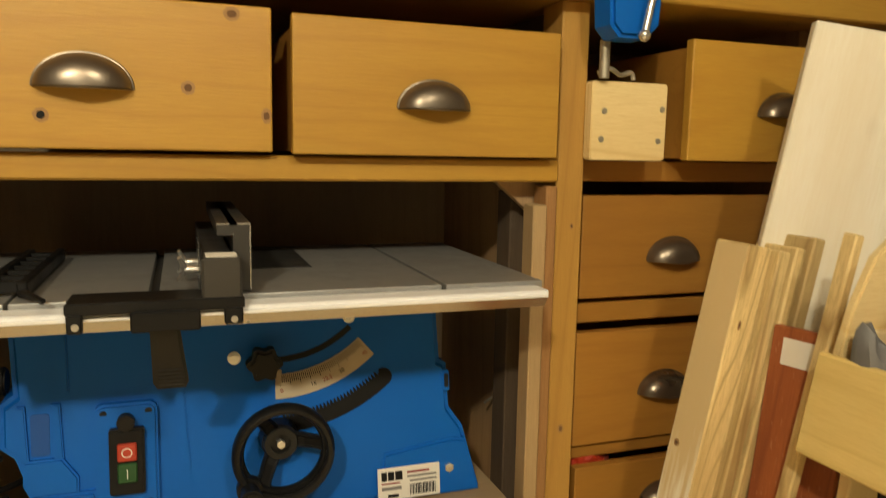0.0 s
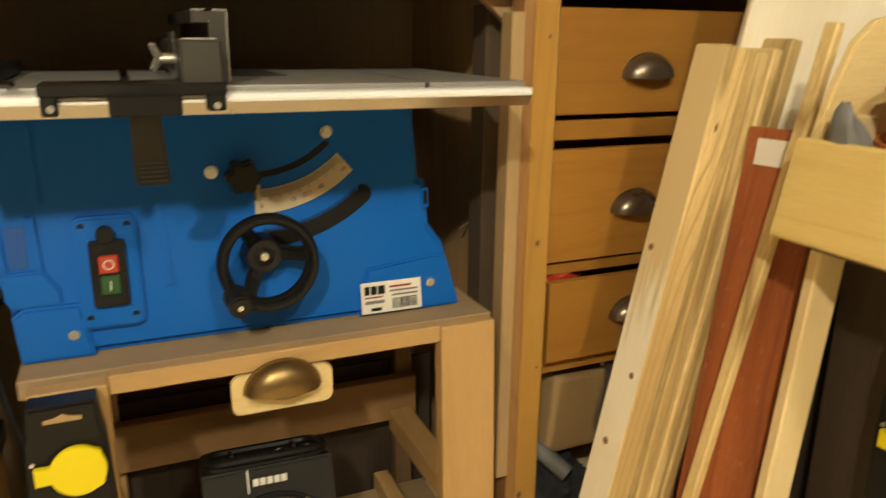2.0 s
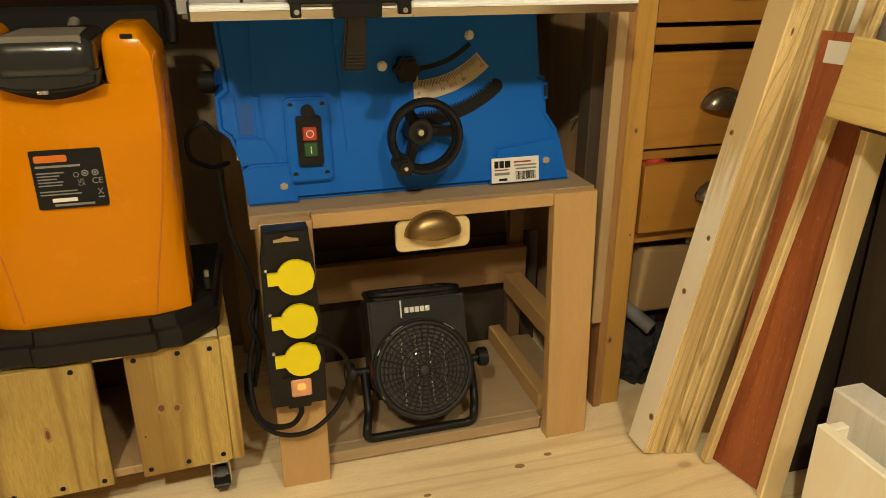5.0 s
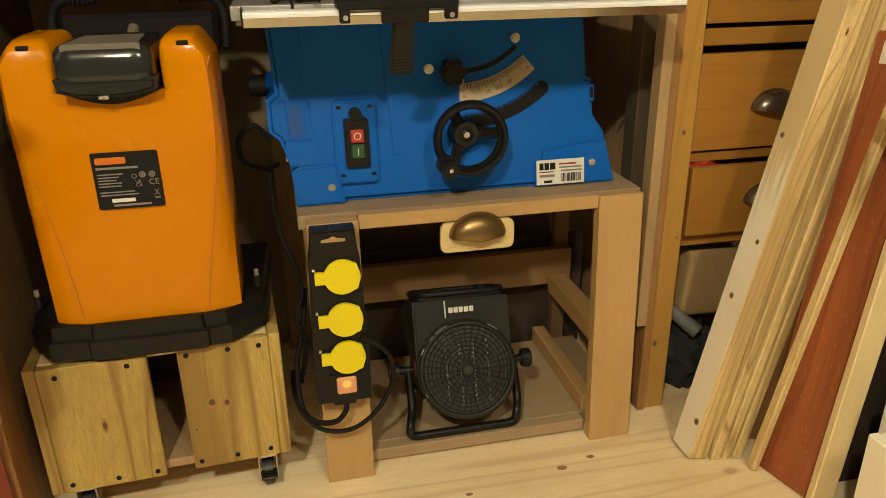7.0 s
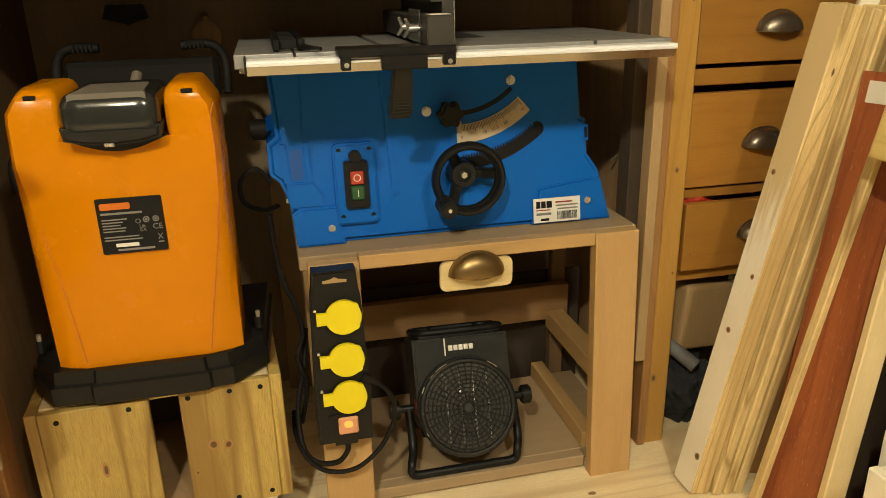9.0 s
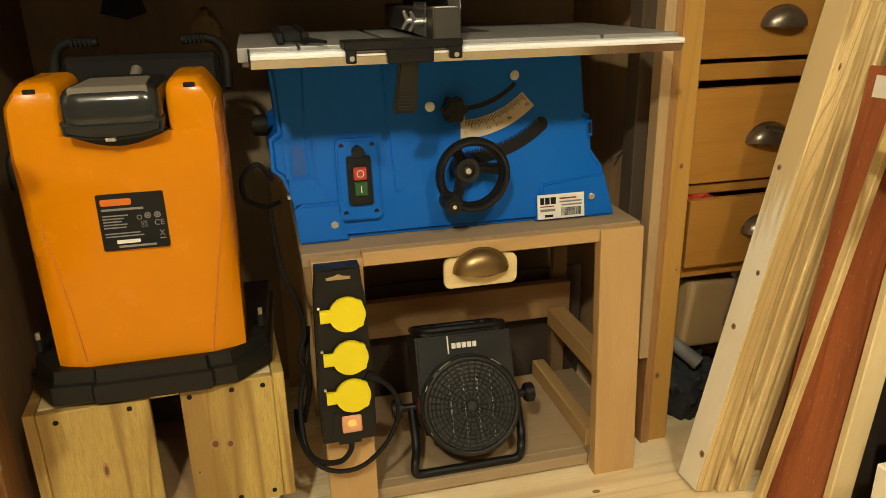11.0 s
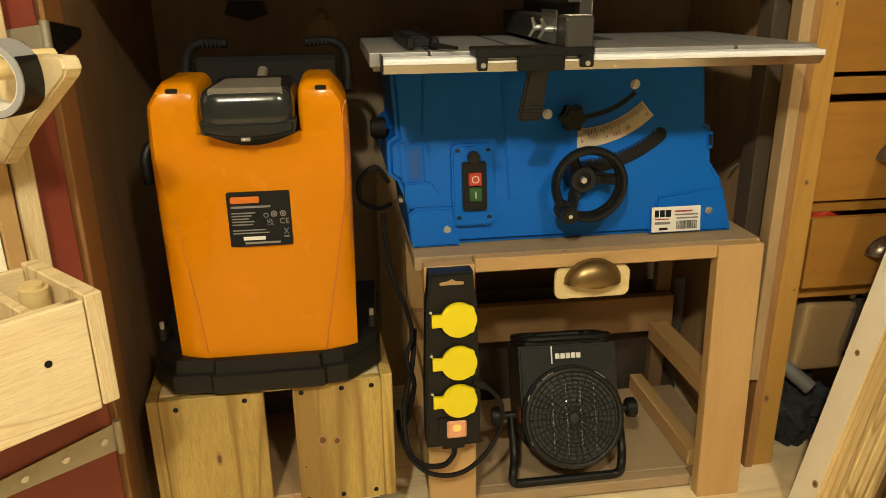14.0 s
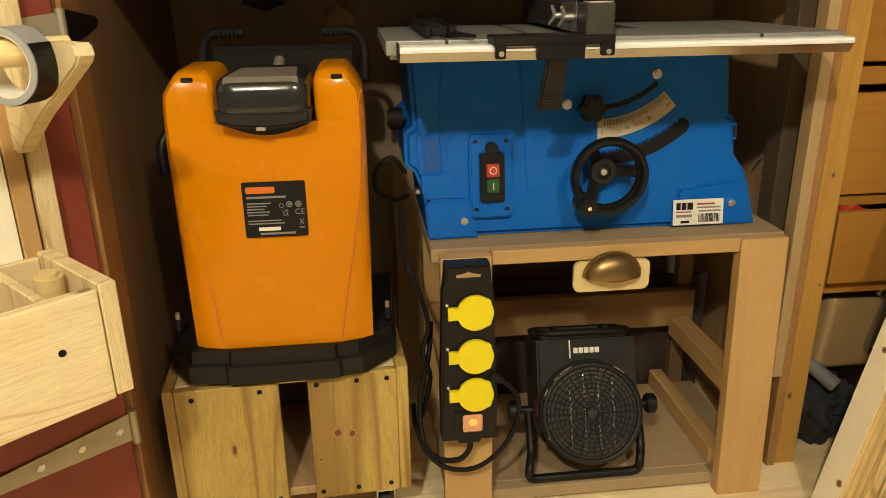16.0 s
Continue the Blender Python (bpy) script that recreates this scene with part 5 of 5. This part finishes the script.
local("inner_panel", box(0.110, 0.515, 0.001, 0.009, 0.60, 1.34, 0.001), white_board, door, "pale whitewashed panel")
for z, k in ((0.325, 1), (0.985, 0)):
    strap = local("strap_hinge", prism([(0.0, z - 0.026), (0.0, z + 0.026), (0.30 if k else 0.055, z + (0.010 if k else 0.02)), (0.30 if k else 0.055, z - (0.010 if k else 0.02))], 0.001, 0.0045, 0), dull_steel, door, "zinc strap hinge")
    local("knuckle", rod((-0.006, 0.006, z - 0.032), (-0.006, 0.006, z + 0.032), 0.007, seg=14), dull_steel, strap, "", True)
    for x in ((0.02, 0.085, 0.15) if k else (0.03,)):
        local("screw", rod((x, 0.003, z), (x, 0.0062, z), 0.0065, seg=14, r=0.001), steel, strap)
leafm = prism([(1.022, 0.962), (1.022, 1.014), (1.055, 1.013), (1.170, 0.999), (1.178, 0.992), (1.170, 0.984), (1.055, 0.963)], -0.6325, -0.6295, 0, m=Matrix(((0, 1, 0, 0), (1, 0, 0, 0), (0, 0, 1, 0), (0, 0, 0, 1))))
single("hinge_leaf", leafm, black_plastic, "black strap hinge leaf on the bench upright", "hinge")
rack_box = new("rack_box")
rack_box.matrix_basis = DM
tagged(rack_box, "pale spruce tool box with dividers on the door", "rack box")
local("front_board", box(0.084, 0.515, 0.202, 0.222, 0.509, 0.672, 0.002), spruce_flat, rack_box)
local("end_board", box(0.058, 0.082, 0.022, 0.222, 0.512, 0.678, 0.002), spruce_up, rack_box)
local("end_board", box(0.492, 0.514, 0.022, 0.201, 0.512, 0.672, 0.002), spruce_up, rack_box)
local("back_board", box(0.083, 0.491, 0.022, 0.034, 0.509, 0.672, 0.002), spruce_flat, rack_box)
for x in (0.136, 0.262, 0.384):
    local("divider", box(x, x + 0.014, 0.035, 0.2015, 0.53, 0.668, 0.002), spruce_up, rack_box)
local("bottom_board", box(0.083, 0.491, 0.035, 0.201, 0.510, 0.526, 0.001), spruce_flat, rack_box)
for x, z in ((0.142, 0.602),):
    local("screw", rod((x, 0.220, z), (x, 0.2235, z), 0.005, seg=12), ink, rack_box)
stubs = new("wooden_peg")
stubs.matrix_basis = DM @ Matrix.Translation((0.110, 0.110, 0.60))
tagged(stubs, "pale round wooden handle standing in the rack", "handle")
local("grip", rod((0, 0, -0.074), (-0.004, 0.012, 0.078), 0.022, 0.019, 24, r=0.006), ply, stubs, "", True)
shelf = new("dowel_bracket")
shelf.matrix_basis = DM
tagged(shelf, "pale pine bracket holding a dowel on the door", "bracket")
tri = prism([(0.020, 0.984), (0.020, 0.826), (0.040, 0.828), (0.130, 0.885), (0.272, 0.962), (0.281, 0.972), (0.275, 0.986)], 0.060, 0.082, 0.003, m=Matrix(((0, 1, 0, 0), (1, 0, 0, 0), (0, 0, 1, 0), (0, 0, 0, 1))))
local("bracket_plate", tri, spruce_flat, shelf)
local("dowel", rod((0.052, 0.190, 0.974), (0.50, 0.190, 0.974), 0.0165, seg=24), ply, shelf, "pale round dowel", True)
tape = new("tape_roll")
tape.matrix_basis = DM @ Matrix.Translation((0.116, 0.190, 0.960)) @ pose(0, 0, 0, 0, 0, 28)
tagged(tape, "roll of silver grey duct tape on the dowel", "tape roll")


def ring(x0, x1, r0, r1, n=48):
    return loft([[(x, r * math.cos(2 * math.pi * k / n), r * math.sin(2 * math.pi * k / n)) for k in range(n)] for x, r in ((x0, r0), (x0, r1), (x1, r1), (x1, r0), (x0, r0))], None, False)


local("tape_winding", ring(-0.019, 0.019, 0.0365, 0.0445), silver_tape, tape, "", True)
local("core", ring(-0.0185, 0.0185, 0.035, 0.0363), paper, tape, "", True)
wrap = bmesh.new()
arc = [radians(145 + 250 * k / 40) for k in range(41)]
strips = [[wrap.verts.new((x, r * math.cos(a), r * math.sin(a))) for a in arc] for x, r in ((-0.0185, 0.0446), (-0.0185, 0.0456), (0.0165, 0.0456), (0.0165, 0.0446))]
for lo, hi in zip(strips, strips[1:] + strips[:1]):
    for k in range(40):
        wrap.faces.new((lo[k], lo[k + 1], hi[k + 1], hi[k]))
for k in (0, 40):
    wrap.faces.new([row[k] for row in strips])
local("outer_layer", wrap, black_plastic, tape, "black outer layer", True)

# ---- leaning timber ----
def leaning(name, x, y, w, d, length, tilt, mat, label, category, turn=0.0, back=0.0, parts=None):
    """A board that stands on its lower edge and leans sideways."""
    t = tagged(finish(name, box(0, w, 0, d, 0, length, 0.0025), mat), label, category, "leaning timber")
    t.matrix_basis = pose(x, y, w * math.sin(radians(tilt)) + d * abs(math.sin(radians(back))), back, tilt, turn)
    return t


stud = leaning("timber_stud", 0.686, 0.967, 0.044, 0.070, 1.025, 11.6, stack_spruce, "pale knotty spruce stud leaning by the drawers", "stud")
for y, z, r in ((0.015, 0.085, 0.008), (0.040, 0.372, 0.0065), (0.020, 0.497, 0.0055), (0.052, 0.705, 0.006)):
    knot(stud, (-0.0009, y, z), (-1, 0, 0), r, 1.0)
knot(stud, (0.016, 0.0, 0.905), (0, -1, 0), 0.008, 0.35)
leaning("timber_board", 0.734, 0.957, 0.021, 0.085, 1.020, 11.7, stack_spruce, "thin pale spruce board in the leaning stack", "board")
leaning("timber_board", 0.758, 0.953, 0.019, 0.085, 1.025, 11.8, stack_spruce, "thin pale spruce board in the leaning stack", "board")
leaning("timber_board", 0.780, 0.949, 0.022, 0.090, 1.040, 12.0, stack_spruce, "thin pale spruce board in the leaning stack", "board")
leaning("timber_board", 0.806, 1.000, 0.085, 0.022, 1.00, 11.0, brown_strip, "brown board at the back of the leaning stack", "board")
leaning("thin_lath", 0.797, 0.905, 0.016, 0.022, 1.05, 7.2, stack_spruce, "narrow pale pine lath leaning on a red board", "lath", 0.0, 4.6)
red = leaning("hardwood_board", 0.850, 0.806, 0.020, 0.125, 0.90, 7.4, padauk, "red hardwood board with a white paper label", "board", 13.0)
face = box(-0.0008, -0.0001, 0.002, 0.068, 0.002, 1.022, 0)
sf = finish("bleached_face", face, bleached, "whitish face, painted tan at its unlit top")
sf.parent = stud
tag_mesh = box(-0.002, -0.0003, 0.045, 0.105, 0.845, 0.884, 0)
tl = finish("paper_label", tag_mesh, paper)
tl.parent = red
leaning("pale_plank", 0.838, 0.778, 0.046, 0.020, 0.93, 4.6, plank_wood, "pale planed plank leaning against the dark stand", "plank", -8.0)
big = leaning("wide_board", 0.815, 1.085, 0.208, 0.020, 1.325, 9.4, white_board, "wide whitewashed board leaning behind the timber", "board", -24.0)
leaning("grey_plank", 0.985, 1.036, 0.128, 0.022, 1.42, 9.6, grey_board, "greyish plank leaning beside the wide board", "plank", -24.0)

# ---- dark stand with tool tote and reel ----
stand = thing("dark_stand", (1.2, 0.5, 0), "dark brown wooden stand under the tool tote", "stand")
part("stand_body", box(0.985, 1.35, 0.20, 0.80, 0.0, 0.755, 0.004), stand_and_shade_board, stand)
part("side_panel", box(0.945, 1.35, 0.835, 0.850, 0.0, 0.755, 0.002), stand_and_shade_board, stand)
part("stand_top", box(0.88, 1.37, 0.19, 0.775, 0.756, 0.773, 0.003), stand_and_shade_board, stand)
tote = thing("tool_tote", (1.0, 0.5, 0.774), "pale plywood tool tote with a dowel handle", "tote")
sl = Matrix(((1, 0, 0.20, -0.20 * 0.774), (0, 1, 0, 0), (0, 0, 1, 0), (0, 0, 0, 1)))
part("long_side", box(0.826, 0.838, 0.24, 0.795, 0.776, 0.902, 0.003, m=sl), ply_deep, tote)
part("long_side", box(1.10, 1.112, 0.24, 0.795, 0.776, 0.902, 0.003), ply_deep, tote)
endp = [(0.842, 0.776), (0.870, 0.90), (0.885, 0.955), (0.915, 1.02), (0.945, 1.045), (0.985, 1.052), (1.02, 1.04), (1.05, 1.01), (1.075, 0.95), (1.098, 0.90), (1.098, 0.776)]
part("end_panel", prism(endp, 0.778, 0.792, 0.003), ply, tote)
part("end_panel", prism(endp, 0.245, 0.259, 0.003), ply, tote)
part("floor_panel", box(0.845, 1.097, 0.26, 0.777, 0.776, 0.786, 0.001), ply, tote)
part("dowel_handle", rod((0.985, 0.244, 1.018), (0.985, 0.777, 1.018), 0.0125, seg=20), ply_deep, tote, "pale round dowel", True)
coil = thing("cable_coil", (0.96, 0.60, 0.80), "coil of orange and black cable with blue tape", "cable coil")
for k in range(46):
    r = 0.108 + 0.040 * random.random()
    z = 0.868 + 0.108 * k / 45 + 0.008 * random.random()
    pts = []
    for j in range(14):
        a = 2 * math.pi * j / 14
        w = 1 + 0.05 * math.sin(a * 2 + k)
        pts.append((0.975 + 0.72 * r * w * math.cos(a), 0.60 + r * w * math.sin(a), z + 0.010 * math.sin(a + k * 0.7)))
    part("winding", tube(pts, 0.0033, 6, None, True, 3), orange_wire if k % 4 else rubber, coil, "", True)
part("tape_band", tube([(0.975 + 0.093 * math.cos(radians(a)), 0.60 + 0.135 * math.sin(radians(a)), 0.978) for a in range(130, 246, 12)], 0.0105, 8), blue_tape, coil, "blue tape", True)
grip = thing("grey_pouch", (0.88, 0.74, 0.79), "crumpled grey plastic pouch standing in the tote", "pouch")
own = bmesh.new()
bmesh.ops.create_icosphere(own, subdivisions=3, radius=1.0)
for v in own.verts:
    d = v.co.normalized()
    k = 1 + 0.30 * noise.noise(d * 2.1 + Vector((5, 1, 2))) + 0.14 * noise.noise(d * 6.0)
    v.co = Vector((0.884 + 0.026 * d.x * k - 0.02 * d.z, 0.738 + 0.026 * d.y * k, 0.868 + 0.075 * d.z * k))
part("pouch", own, grey_tube, grip, "", True)
papers = thing("paper_sheets", (0.89, 0.5, 0.79), "crumpled white paper sheets in the tote", "paper")
for k, (y, a, b) in enumerate(((0.60, 20, 24), (0.52, -14, 30), (0.45, 26, 20))):
    part("sheet", box(-0.004, 0.0, -0.05, 0.05, -0.10, 0.038, 0.001, m=pose(0.888 + 0.01 * k, y, 0.888, a, b * 0.4, 0)), paper, papers)
socket_strip(pose(0.978, 0.625, 0.43, 0, 0, -90), "black power strip with yellow caps on the dark stand")

# low pale box at the edge of the walk
low_box = thing("pine_box", (0.9, 0.48, 0), "low pale pine box with a white block on it", "box")
part("side_board", box(0.818, 0.838, 0.25, 0.668, 0.02, 0.266, 0.003), white_board, low_box)
part("end_board", box(0.839, 0.975, 0.648, 0.667, 0.02, 0.262, 0.002), white_board, low_box)
part("bottom_board", box(0.82, 0.975, 0.26, 0.66, 0.0, 0.019, 0.001), spruce_flat, low_box)
single("white_block", box(0.87, 0.935, 0.56, 0.70, 0.02, 0.312, 0.004), grey_board, "white painted timber block standing in the box", "block")

# ---- tool shelf beyond the boards ----
rackm = thing("tool_shelf", (1.75, 1.3, 0), "dark tool shelf with pale and brown uprights", "shelf")
part("upright", box(1.50, 1.535, 1.10, 1.15, 0.0, 2.0, 0.002), panel_dark, rackm)
part("upright", box(1.545, 1.60, 1.12, 1.17, 0.0, 2.0, 0.002), side_wood, rackm, "tan upright")
part("upright", box(2.3, 2.36, 1.12, 1.17, 0.0, 2.0, 0.002), side_wood, rackm)
for z in (0.45, 0.86, 1.12, 1.40):
    part("shelf_board", box(1.601, 2.299, 1.13, 1.50, z, z + 0.02, 0.001), panel_wood, rackm)
part("back_panel", box(1.5, 2.36, 1.51, 1.53, 0.0, 2.0, 0), panel_dark, rackm)
for k in range(7):
    x = 1.63 + 0.09 * k
    single("tool_case", box(x, x + 0.075, 1.18, 1.36, 1.1405, 1.1405 + 0.05 + 0.08 * random.random(), 0.004), (dusty_black, red_paint, dull_steel, black_plastic)[k % 4], "small tool case on the dark shelf", "case", "tool cases")
for k in range(6):
    x = 1.63 + 0.10 * k
    single("metal_tin", rod((x + 0.03, 1.22, 0.8805), (x + 0.03, 1.22, 0.8805 + 0.07 + 0.06 * random.random()), 0.034, seg=24, r=0.003), (steel, dusty_black, red_paint)[k % 3], "small dented tin on the dark shelf", "tin", "tins", smooth=True)
